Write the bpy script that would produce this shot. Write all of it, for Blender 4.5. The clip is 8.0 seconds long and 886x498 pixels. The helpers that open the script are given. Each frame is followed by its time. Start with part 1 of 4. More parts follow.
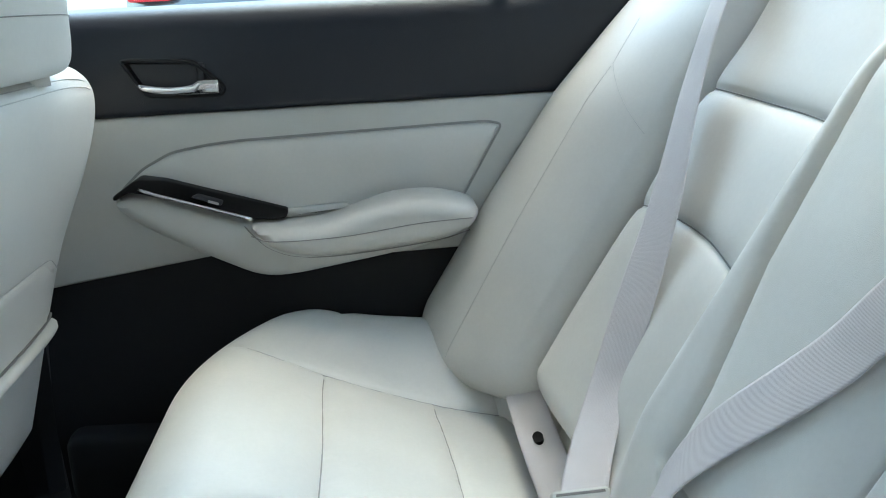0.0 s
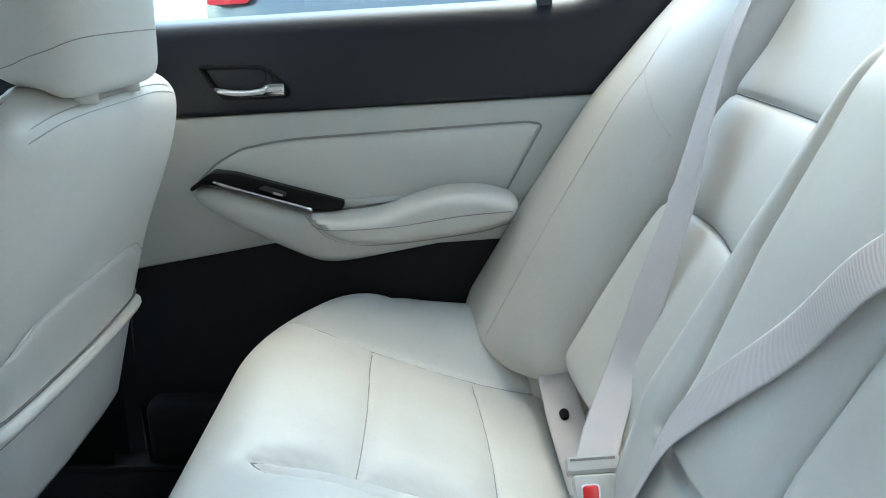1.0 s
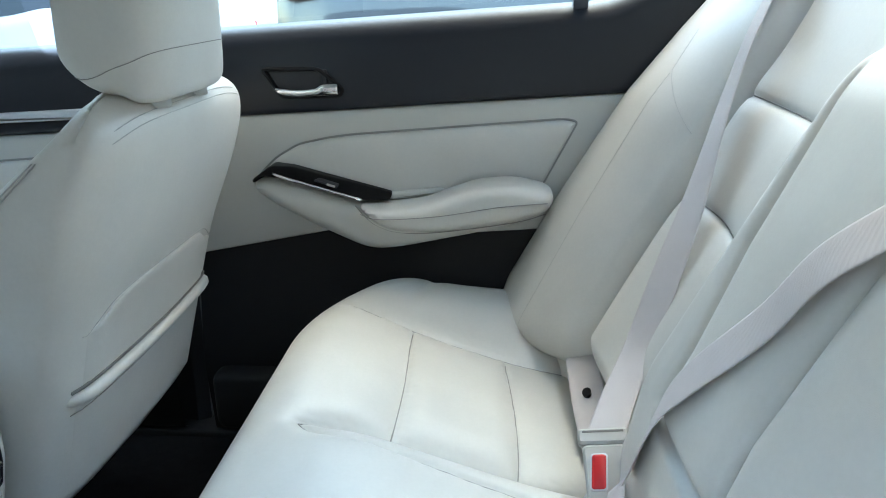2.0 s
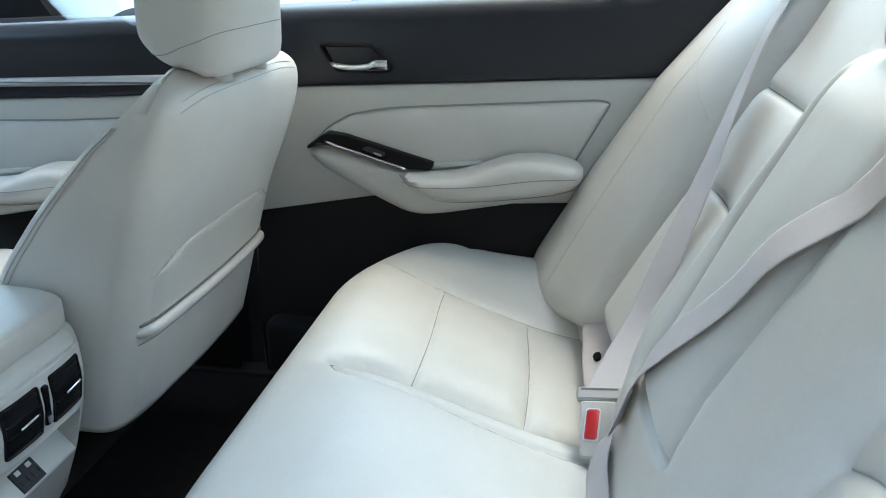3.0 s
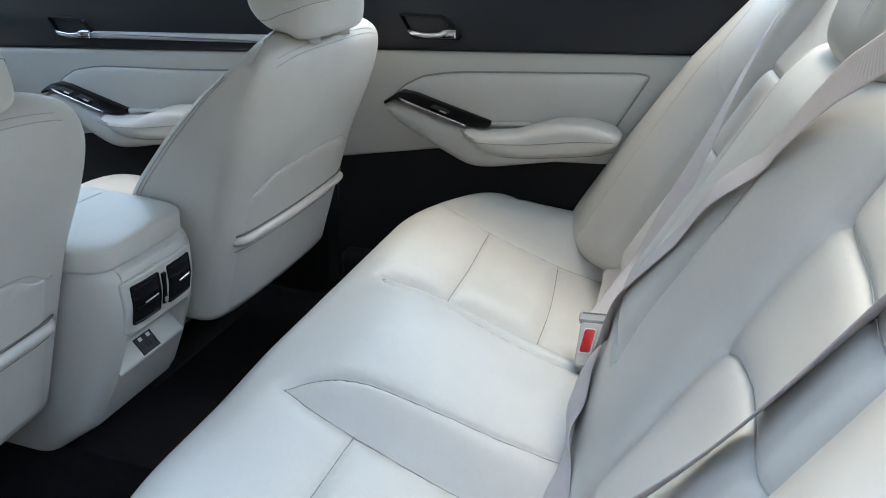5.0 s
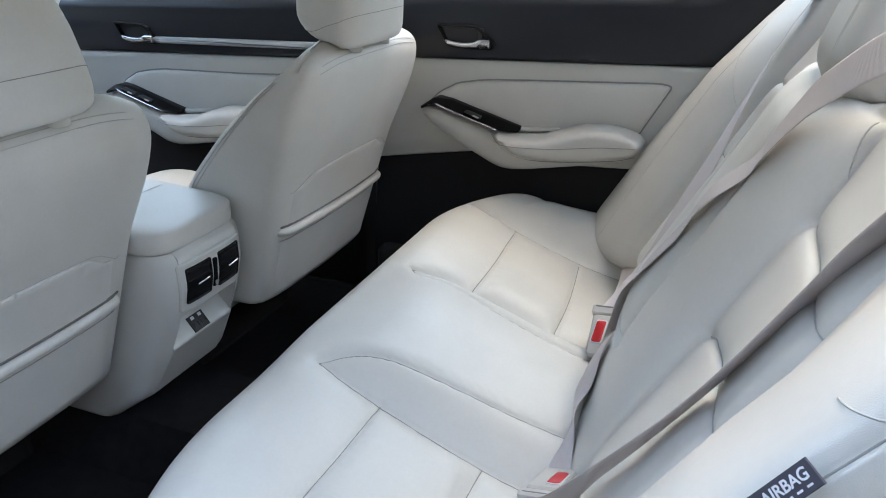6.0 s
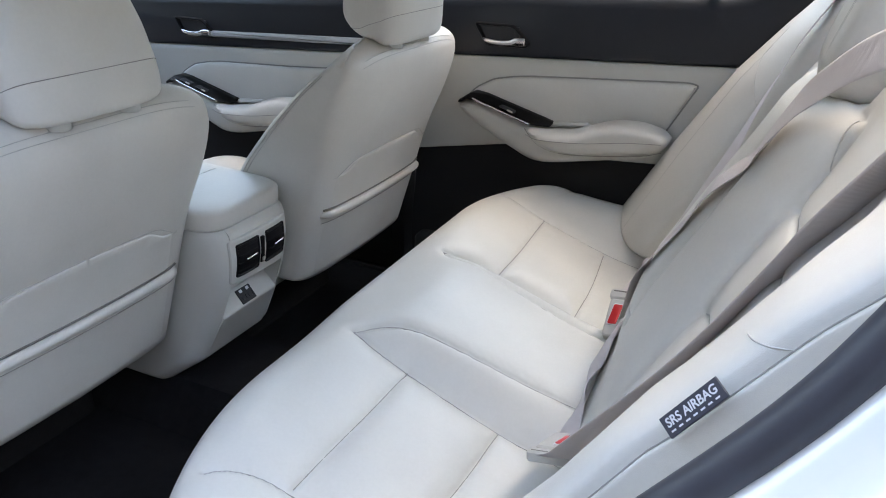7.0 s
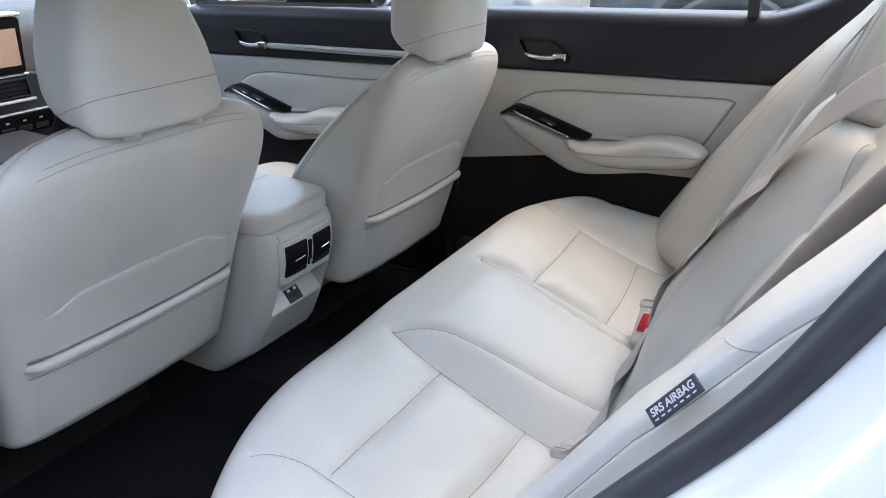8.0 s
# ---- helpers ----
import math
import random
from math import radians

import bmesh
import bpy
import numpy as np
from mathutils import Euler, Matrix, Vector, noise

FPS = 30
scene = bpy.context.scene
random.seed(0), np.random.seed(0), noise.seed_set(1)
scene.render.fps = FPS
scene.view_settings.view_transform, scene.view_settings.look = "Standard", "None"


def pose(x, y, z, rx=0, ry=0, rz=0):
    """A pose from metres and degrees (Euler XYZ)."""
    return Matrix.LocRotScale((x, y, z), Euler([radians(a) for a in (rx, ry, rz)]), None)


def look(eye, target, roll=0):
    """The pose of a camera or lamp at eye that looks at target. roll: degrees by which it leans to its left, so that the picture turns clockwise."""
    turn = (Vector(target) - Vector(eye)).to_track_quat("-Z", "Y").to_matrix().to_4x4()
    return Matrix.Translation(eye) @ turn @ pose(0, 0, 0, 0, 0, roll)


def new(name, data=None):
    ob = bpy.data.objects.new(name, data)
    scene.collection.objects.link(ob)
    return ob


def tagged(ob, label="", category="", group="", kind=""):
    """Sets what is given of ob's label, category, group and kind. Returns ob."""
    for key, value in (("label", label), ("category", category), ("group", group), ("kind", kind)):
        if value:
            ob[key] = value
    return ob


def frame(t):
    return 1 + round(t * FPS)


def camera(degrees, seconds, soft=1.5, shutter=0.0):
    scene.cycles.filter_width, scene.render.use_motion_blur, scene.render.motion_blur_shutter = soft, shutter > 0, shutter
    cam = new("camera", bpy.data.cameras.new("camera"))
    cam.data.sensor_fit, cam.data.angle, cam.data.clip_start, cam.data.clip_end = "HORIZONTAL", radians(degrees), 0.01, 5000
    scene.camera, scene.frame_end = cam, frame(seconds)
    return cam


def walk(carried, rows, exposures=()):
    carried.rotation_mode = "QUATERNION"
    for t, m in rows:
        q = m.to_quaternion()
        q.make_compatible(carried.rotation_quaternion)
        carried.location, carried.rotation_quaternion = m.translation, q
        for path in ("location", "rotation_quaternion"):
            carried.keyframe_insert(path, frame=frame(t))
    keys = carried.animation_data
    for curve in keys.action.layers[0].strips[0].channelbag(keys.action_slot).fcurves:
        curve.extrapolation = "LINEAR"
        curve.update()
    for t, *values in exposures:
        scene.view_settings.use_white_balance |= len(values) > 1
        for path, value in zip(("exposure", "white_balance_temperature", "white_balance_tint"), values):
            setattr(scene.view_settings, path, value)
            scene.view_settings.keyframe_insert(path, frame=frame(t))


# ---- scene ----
cam = camera(60.1, 8.0, soft=1.0)
PATH = [
    (0, (0.234, -0.44, 0.817), (0.425, 1.455, 0.206), 0.3),
    (0.5, (0.255, -0.487, 0.827), (0.339, 1.414, 0.212), -0.2),
    (1, (0.266, -0.535, 0.836), (0.281, 1.367, 0.218), -0.2),
    (1.5, (0.285, -0.58, 0.848), (0.221, 1.319, 0.225), -0.9),
    (3, (0.381, -0.714, 0.902), (0.056, 1.121, 0.175), 0.1),
    (3.5, (0.417, -0.77, 0.912), (0.036, 1.04, 0.15), 0.5),
    (4, (0.453, -0.818, 0.921), (0.013, 0.967, 0.134), 0.9),
    (4.5, (0.487, -0.868, 0.93), (-0.012, 0.895, 0.128), 1.2),
    (6, (0.579, -1.007, 0.973), (-0.078, 0.704, 0.171), 1.5),
    (6.5, (0.609, -1.052, 0.982), (-0.099, 0.636, 0.177), 1.7),
    (7, (0.641, -1.09, 0.995), (-0.117, 0.571, 0.179), 1.7),
    (7.5, (0.667, -1.121, 1.012), (-0.148, 0.518, 0.207), 1.5),
    (8, (0.686, -1.141, 1.026), (-0.184, 0.47, 0.221), 1.5),
]
EXPOSURES = [(0, 3.85, 6900, -6), (1.5, 3.85, 6950, -5), (3, 3.85, 7150, -3), (4.5, 3.65, 7350, 1), (6, 3.6, 7650, 6), (8, 3.6, 7900, 10)]
walk(cam, [(t, look(eye, target, roll)) for t, eye, target, roll in PATH], EXPOSURES)

# ---- light ----
SUN_ELEV, SUN_ROT = 66, 25
world = bpy.data.worlds.new("sky")
scene.world = world
world.use_nodes = True
wn = world.node_tree.nodes
sky = wn.new("ShaderNodeTexSky")
sky.sky_type = "NISHITA"
sky.sun_disc = False
sky.sun_elevation, sky.sun_rotation = radians(SUN_ELEV), radians(SUN_ROT)
sky.air_density, sky.dust_density, sky.ozone_density = 1.0, 1.5, 1.0
wn["Background"].inputs["Strength"].default_value = 0.15
world.node_tree.links.new(sky.outputs["Color"], wn["Background"].inputs["Color"])
sun = new("sun", bpy.data.lights.new("sun", "SUN"))
sun.data.energy, sun.data.angle, sun.data.color = 0.035, radians(70), (1.0, 0.99, 0.975)
sun_dir = Vector((math.sin(radians(SUN_ROT)) * math.cos(radians(SUN_ELEV)), math.cos(radians(SUN_ROT)) * math.cos(radians(SUN_ELEV)), math.sin(radians(SUN_ELEV))))
sun.matrix_world = look(sun_dir * 10, (0, 0, 0))


# ---- materials ----
def material(name, base, rough=0.5, metal=0.0, vary=0.08, scale=6.0, bump=0.0, bump_scale=400.0, bump_kind="noise", specular=0.5, coat=0.0, wear=0.0):
    """Base colour with broad and fine variation, fine relief and uneven gloss."""
    m = bpy.data.materials.new(name)
    m.use_nodes = True
    n, l = m.node_tree.nodes, m.node_tree.links
    b = n["Principled BSDF"]
    co = n.new("ShaderNodeTexCoord")
    broad = n.new("ShaderNodeTexNoise")
    broad.inputs["Scale"].default_value, broad.inputs["Detail"].default_value = scale, 5
    fine = n.new("ShaderNodeTexNoise")
    fine.inputs["Scale"].default_value, fine.inputs["Detail"].default_value = scale * 28, 3
    for t in (broad, fine):
        l.new(co.outputs["Object"], t.inputs["Vector"])
    mix = n.new("ShaderNodeMath")
    mix.operation = "MULTIPLY_ADD"
    mix.inputs[1].default_value = 0.3
    l.new(fine.outputs["Fac"], mix.inputs[0])
    l.new(broad.outputs["Fac"], mix.inputs[2])
    ramp = n.new("ShaderNodeValToRGB")
    lo, hi = 1 - vary, 1 + vary
    ramp.color_ramp.elements[0].position, ramp.color_ramp.elements[1].position = 0.4, 0.9
    ramp.color_ramp.elements[0].color = (*[c * lo for c in base], 1)
    ramp.color_ramp.elements[1].color = (*[min(1, c * hi) for c in base], 1)
    l.new(mix.outputs[0], ramp.inputs["Fac"])
    l.new(ramp.outputs["Color"], b.inputs["Base Color"])
    b.inputs["Metallic"].default_value = metal
    b.inputs["Specular IOR Level"].default_value = specular
    b.inputs["Coat Weight"].default_value = coat
    gl = n.new("ShaderNodeMapRange")
    gl.inputs["To Min"].default_value, gl.inputs["To Max"].default_value = max(0.02, rough * 0.85), min(1, rough * 1.15)
    l.new(broad.outputs["Fac"], gl.inputs["Value"])
    l.new(gl.outputs["Result"], b.inputs["Roughness"])
    if bump:
        bm_ = n.new("ShaderNodeBump")
        bm_.inputs["Strength"].default_value, bm_.inputs["Distance"].default_value = bump, 0.0006
        if bump_kind == "grain":
            tx = n.new("ShaderNodeTexVoronoi")
            tx.inputs["Scale"].default_value = bump_scale
            l.new(tx.outputs["Distance"], bm_.inputs["Height"])
        elif bump_kind == "weave":
            tx = n.new("ShaderNodeTexWave")
            tx.inputs["Scale"].default_value = bump_scale
            tx.bands_direction = "DIAGONAL"
            l.new(tx.outputs["Fac"], bm_.inputs["Height"])
        else:
            tx = n.new("ShaderNodeTexNoise")
            tx.inputs["Scale"].default_value = bump_scale
            l.new(tx.outputs["Fac"], bm_.inputs["Height"])
        l.new(co.outputs["Object"], tx.inputs["Vector"])
        soft = n.new("ShaderNodeBump")
        soft.inputs["Strength"].default_value, soft.inputs["Distance"].default_value = max(wear, 0.35 * min(1, bump)), 0.004
        l.new(broad.outputs["Fac"], soft.inputs["Height"])
        l.new(soft.outputs["Normal"], bm_.inputs["Normal"])
        l.new(bm_.outputs["Normal"], b.inputs["Normal"])
    return m


LEATHER = material("light_leather", (0.60, 0.58, 0.535), 0.37, vary=0.06, scale=7, bump=0.2, bump_scale=1500, bump_kind="grain", specular=0.45, wear=0.2)
VINYL = material("light_trim", (0.56, 0.55, 0.51), 0.5, vary=0.03, scale=9, bump=0.3, bump_scale=900, bump_kind="grain", specular=0.35)
SEAM = material("seam_thread", (0.29, 0.28, 0.26), 0.8, vary=0.1, scale=60)
# light trim darkened to paint the shade in the recess round the insert
GROOVE_SHADE = material("groove_shade", (0.28, 0.275, 0.26), 0.85, vary=0.1, scale=60)
# dark colour standing in for the shade inside slots, gaps and the pocket opening
GAP_SHADE = material("dark_gap_shade", (0.17, 0.16, 0.15), 0.8, vary=0.1, scale=60)
STITCH = material("pale_stitching", (0.47, 0.46, 0.43), 0.8, vary=0.1, scale=60)
DARK = material("dark_trim", (0.022, 0.023, 0.027), 0.55, vary=0.12, scale=8, bump=0.4, bump_scale=900, bump_kind="grain", specular=0.35)
BLACK = material("black_trim", (0.010, 0.010, 0.011), 0.65, vary=0.15, scale=9, bump=0.4, bump_scale=800, bump_kind="grain", specular=0.25)
SOFT = material("soft_dark_trim", (0.0115, 0.0130, 0.0175), 0.36, vary=0.12, scale=5, bump=0.3, bump_scale=900, bump_kind="grain", specular=0.42)
GLOSS = material("black_gloss", (0.0045, 0.004, 0.004), 0.3, vary=0.1, scale=30, specular=0.16)
VENT = material("vent_black", (0.006, 0.006, 0.007), 0.5, vary=0.1, scale=40, specular=0.2)
CHROME = material("satin_chrome", (0.78, 0.78, 0.79), 0.16, 1.0, vary=0.03, scale=30)
SILVER = material("satin_silver", (0.72, 0.74, 0.76), 0.42, 0.9, vary=0.03, scale=30)
CARPET = material("black_carpet", (0.0116, 0.0116, 0.013), 0.95, vary=0.3, scale=40, bump=0.9, bump_scale=900, specular=0.1)
WEB = material("belt_webbing", (0.56, 0.515, 0.505), 0.62, vary=0.03, scale=30, bump=0.3, bump_scale=420, bump_kind="weave", specular=0.3)
BUCKLE = material("buckle_plastic", (0.46, 0.45, 0.42), 0.45, vary=0.04, scale=30)
RED = material("red_plastic", (0.55, 0.02, 0.025), 0.35, vary=0.06, scale=40)
RUBBER = material("seal_rubber", (0.042, 0.045, 0.058), 0.45, vary=0.15, scale=30)
PAINT = material("white_paint", (0.8, 0.8, 0.79), 0.25, vary=0.02, scale=3, coat=0.6)
LINING = material("headliner", (0.6, 0.59, 0.56), 0.9, vary=0.03, scale=20, bump=0.4, bump_scale=1200)
LABEL = material("label_black", (0.032, 0.032, 0.045), 0.6, vary=0.1, scale=60)
PRINT = material("label_print", (0.6, 0.6, 0.62), 0.6, vary=0.02, scale=60)
ASPHALT = material("asphalt", (0.092, 0.086, 0.080), 0.9, vary=0.25, scale=3, bump=0.8, bump_scale=120)


def glass(name, tint=(1, 1, 1)):
    m = bpy.data.materials.new(name)
    m.use_nodes = True
    n, l = m.node_tree.nodes, m.node_tree.links
    clear, shine, mix, fr = n.new("ShaderNodeBsdfTransparent"), n.new("ShaderNodeBsdfGlossy"), n.new("ShaderNodeMixShader"), n.new("ShaderNodeFresnel")
    clear.inputs["Color"].default_value = (*tint, 1)
    shine.inputs["Roughness"].default_value = 0.02
    l.new(fr.outputs[0], mix.inputs[0])
    l.new(clear.outputs[0], mix.inputs[1])
    l.new(shine.outputs[0], mix.inputs[2])
    l.new(mix.outputs[0], n["Material Output"].inputs["Surface"])
    return m


GLASS = glass("window_glass", (0.86, 0.9, 0.88))


# ---- building tools ----
def thing(name, label, category, at=(0, 0, 0), kind="", group=""):
    ob = new(name)
    ob.empty_display_size = 0.05
    ob.location = at
    return tagged(ob, label, category, group, kind)


def solid(name, verts, faces, mat, parent=None, label="", smooth=True, flip=None):
    me = bpy.data.meshes.new(name)
    me.from_pydata([tuple(v) for v in verts], [], faces)
    b = bmesh.new()
    b.from_mesh(me)
    bmesh.ops.remove_doubles(b, verts=b.verts, dist=1e-6)
    bmesh.ops.recalc_face_normals(b, faces=b.faces)
    b.to_mesh(me)
    b.free()
    me.materials.append(mat)
    if smooth:
        for p in me.polygons:
            p.use_smooth = True
    ob = new(name, me)
    if parent:
        ob.parent = parent
        ob.location = -parent.location if parent.parent is None else (0, 0, 0)
    if label:
        ob["label"] = label
    return ob


def sheet(fn, us, vs):
    """Vertices and faces of a grid fn(u, v)."""
    verts = [fn(u, v) for u in us for v in vs]
    n = len(vs)
    faces = [(i * n + j, (i + 1) * n + j, (i + 1) * n + j + 1, i * n + j + 1) for i in range(len(us) - 1) for j in range(n - 1)]
    return verts, faces


def loft(rings, cap=True):
    """Closed rings of equal length, joined and capped."""
    n = len(rings[0])
    verts = [p for r in rings for p in r]
    faces = [(k * n + i, k * n + (i + 1) % n, (k + 1) * n + (i + 1) % n, (k + 1) * n + i) for k in range(len(rings) - 1) for i in range(n)]
    if cap:
        faces += [tuple(range(n)), tuple(range((len(rings) - 1) * n, len(rings) * n))]
    return verts, faces


def smoothstep(x, a, b):
    t = min(1, max(0, (x - a) / (b - a)))
    return t * t * (3 - 2 * t)


def interp(x, pairs):
    xs, ys = [p[0] for p in pairs], [p[1] for p in pairs]
    return float(np.interp(x, xs, ys))


def spline(pts, n=8):
    """Catmull-Rom through points."""
    pts = [Vector(p) for p in pts]
    ext = [2 * pts[0] - pts[1], *pts, 2 * pts[-1] - pts[-2]]
    out = []
    for i in range(1, len(ext) - 2):
        a, b, c, d = ext[i - 1:i + 3]
        for k in range(n):
            t = k / n
            out.append(0.5 * (2 * b + (c - a) * t + (2 * a - 5 * b + 4 * c - d) * t * t + (3 * b - a - 3 * c + d) * t ** 3))
    return [*out, pts[-1]]


def curve_at(pairs):
    """A smooth function through (x, y) pairs."""
    pts = spline([(p[0], p[1], 0) for p in pairs], 10)
    return lambda x: interp(x, [(p.x, p.y) for p in pts])


def rounded(poly, r, n=5):
    """A polygon with its corners rounded to radius about r."""
    out, m = [], len(poly)
    for i in range(m):
        p, a, b = Vector(poly[i]), Vector(poly[i - 1]), Vector(poly[(i + 1) % m])
        ra = min(r, (a - p).length * 0.45)
        rb = min(r, (b - p).length * 0.45)
        s, e = p + (a - p).normalized() * ra, p + (b - p).normalized() * rb
        for k in range(n + 1):
            t = k / n
            out.append((1 - t) ** 2 * s + 2 * t * (1 - t) * p + t * t * e)
    return out


def inset(poly, d):
    m, out = len(poly), []
    area = sum(poly[i - 1][0] * poly[i][1] - poly[i][0] * poly[i - 1][1] for i in range(m))
    sg = 1 if area > 0 else -1
    for i in range(m):
        p = Vector(poly[i])
        a, b = (p - Vector(poly[i - 1])), (Vector(poly[(i + 1) % m]) - p)
        na, nb = Vector((-a.y, a.x)).normalized() * sg, Vector((-b.y, b.x)).normalized() * sg
        nn = (na + nb)
        nn = nn.normalized() if nn.length > 1e-6 else na
        out.append(p + nn * d / max(0.5, nn.dot(na)))
    return out


def edge_distance(poly, q):
    best = 9.0
    for i, p in enumerate(poly):
        a, d = poly[i - 1], p - poly[i - 1]
        t = min(1, max(0, (q - a).dot(d) / max(1e-12, d.dot(d))))
        best = min(best, (q - a - d * t).length)
    return best


def pad(name, poly, profile, place, mat, parent=None, label="", r=0.0, smooth=True, puff=(), cell=0.03):
    """A raised slab: the outline, drawn in by steps of (inset, height), laid into space by place(a, b, h).
    puff: further (distance from the edge, height) pairs for its face, which is split into cells."""
    ring = rounded(poly, r) if r else [Vector(p) for p in poly]
    b = bmesh.new()
    rings = [[b.verts.new((q[0], q[1], h)) for q in inset(ring, d)] for d, h in profile]
    n = len(ring)
    for r0, r1 in zip(rings, rings[1:]):
        for i in range(n):
            b.faces.new((r0[i], r0[(i + 1) % n], r1[(i + 1) % n], r1[i]))
    b.faces.new(rings[0])
    cap = b.faces.new(rings[-1])
    bmesh.ops.recalc_face_normals(b, faces=b.faces)
    lo, hi = [min(q[k] for q in ring) for k in (0, 1)], [max(q[k] for q in ring) for k in (0, 1)]
    if puff:
        for k, axis in enumerate(((1, 0, 0), (0, 1, 0))):
            for c in np.arange(lo[k] + cell * 0.5, hi[k], cell):
                bmesh.ops.bisect_plane(b, geom=b.verts[:] + b.edges[:] + b.faces[:], plane_co=Vector(axis) * float(c), plane_no=axis)
        last_d, last_h = profile[-1]
        for v in b.verts:
            if abs(v.co.z - last_h) < 1e-7:
                v.co.z = interp(edge_distance(ring, v.co.xy), [(last_d, last_h), *puff])
    for v in b.verts:
        v.co = place(v.co.x, v.co.y, v.co.z)
    bmesh.ops.recalc_face_normals(b, faces=b.faces)
    me = bpy.data.meshes.new(name)
    b.to_mesh(me)
    b.free()
    me.materials.append(mat)
    if smooth:
        for f in me.polygons:
            f.use_smooth = True
        me.set_sharp_from_angle(angle=radians(40))
    ob = new(name, me)
    if parent:
        ob.parent = parent
        ob.location = -parent.location if parent.parent is None else (0, 0, 0)
    if label:
        ob["label"] = label
    return ob


def tube(name, pts, r, mat, parent=None, label="", n=6, flat=1.0):
    pts = [Vector(p) for p in pts]
    rings = []
    for i, p in enumerate(pts):
        d = (pts[min(i + 1, len(pts) - 1)] - pts[max(i - 1, 0)]).normalized()
        s = d.cross(Vector((0.12, 0.2, 1))).normalized()
        t = d.cross(s)
        rings.append([p + s * math.cos(2 * math.pi * k / n) * r + t * math.sin(2 * math.pi * k / n) * r * flat for k in range(n)])
    v, f = loft(rings)
    return solid(name, v, f, mat, parent, label)


def block(name, lo, hi, mat, parent=None, label="", bevel=0.004, seg=2):
    b = bmesh.new()
    bmesh.ops.create_cube(b, size=1)
    for v in b.verts:
        v.co = Vector([(lo[i] + hi[i]) / 2 + v.co[i] * (hi[i] - lo[i]) for i in range(3)])
    if bevel:
        bmesh.ops.bevel(b, geom=b.edges[:], offset=bevel, segments=seg, affect="EDGES", profile=0.5)
    me = bpy.data.meshes.new(name)
    b.to_mesh(me)
    b.free()
    me.materials.append(mat)
    ob = new(name, me)
    if parent:
        ob.parent = parent
        ob.location = -parent.location if parent.parent is None else (0, 0, 0)
    if label:
        ob["label"] = label
    return ob


def ribbon(name, path, mat, parent=None, label="", w=0.047, th=0.0014, n=14):
    """A flat band through rows of (point, side vector)."""
    c = spline([p for p, s in path], n)
    s = spline([s for p, s in path], n)
    rings = []
    for i, p in enumerate(c):
        d = (c[min(i + 1, len(c) - 1)] - c[max(i - 1, 0)]).normalized()
        a = (s[i] - d * s[i].dot(d)).normalized()
        m = d.cross(a).normalized() * th
        row = [-0.5, -0.44, -0.25, 0, 0.25, 0.44, 0.5]
        top = [p + a * w * k + m * (1.0 if abs(k) < 0.48 else 0.4) for k in row]
        low = [p + a * w * k - m * (0.2 if abs(k) < 0.48 else 0.0) for k in reversed(row)]
        rings.append(top + low)
    v, f = loft(rings)
    return solid(name, v, f, mat, parent, label)


def gauss(d, w):
    return math.exp(-(d / w) ** 2)


# ---- structure of the car body ----
# x runs towards the rear, y towards the passenger's side, z up from the rear footwell
floor_ob = tagged(solid("floor", *loft([[(x, -0.74, 0.0 + 0 * k), (x, -0.16, 0.0), (x, -0.10, 0.09), (x, 0.10, 0.09), (x, 0.16, 0.0), (x, 0.74, 0.0), (x, 0.74, -0.04), (x, -0.74, -0.04)]
                                          for k, x in enumerate((-1.75, -0.6, 0.3, 1.0))]), CARPET, smooth=False), "black carpeted car floor with a raised middle tunnel", "floor", kind="structure")

ground_v = [(-60, -60, -0.28), (60, -60, -0.28), (60, 60, -0.28), (-60, 60, -0.28)]
tagged(solid("ground", ground_v, [(0, 1, 2, 3)], ASPHALT, smooth=False), "grey asphalt of the parking lot", "ground", kind="structure")


# unseen wall, added to limit low daylight entering by the open rear door
WALL = material("light_block_wall", (0.111, 0.096, 0.086), 0.9, vary=0.1, scale=2, bump=0.5, bump_scale=60)
tagged(block("wall_light_block", (-8, -2.3, -0.28), (8, -2.1, 2.0), WALL, bevel=0.01), "unseen plain wall added to hold back light at the open door", "wall", kind="structure")


def seal_line(side):
    """Edge of the rear door opening, from the sill up round the seat to the roof."""
    pts = [(-0.30, 0.02), (0.05, 0.02), (0.24, 0.06), (0.36, 0.20), (0.466, 0.462), (0.537, 0.581), (0.602, 0.675), (0.667, 0.770), (0.708, 0.850), (0.755, 0.96), (0.76, 1.08), (0.66, 1.13), (0.4, 1.15), (-0.30, 1.15)]
    return [Vector((x, side * 0.738, z)) for x, z in pts]


def body_side(side):
    """White sheet metal round the rear door opening, with the wheel arch and the quarter panel."""
    line = spline([p for p in seal_line(side)], 8)
    rows = []
    for i, p in enumerate(line):
        d = (line[min(i + 1, len(line) - 1)] - line[max(i - 1, 0)]).normalized()
        out = Vector((d.z, 0, -d.x))
        if out.dot(p - Vector((0.2, p.y, 0.6))) < 0:
            out = -out
        row = []
        for o, w in ((0.0, 0.0), (0.012, 0.004), (0.02, 0.03), (0.03, 0.06), (0.05, 0.075), (0.085, 0.085), (0.10, 0.12), (0.115, 0.15), (0.15, 0.165)):
            tumble = 0.10 * max(0, p.z - 0.8)
            row.append(p + out * o + Vector((0, side * (w - tumble), 0)))
        rows.append(row)
    v = [p for r in rows for p in r]
    n = len(rows[0])
    f = [(i * n + j, (i + 1) * n + j, (i + 1) * n + j + 1, i * n + j + 1) for i in range(len(rows) - 1) for j in range(n - 1)]
    return v, f


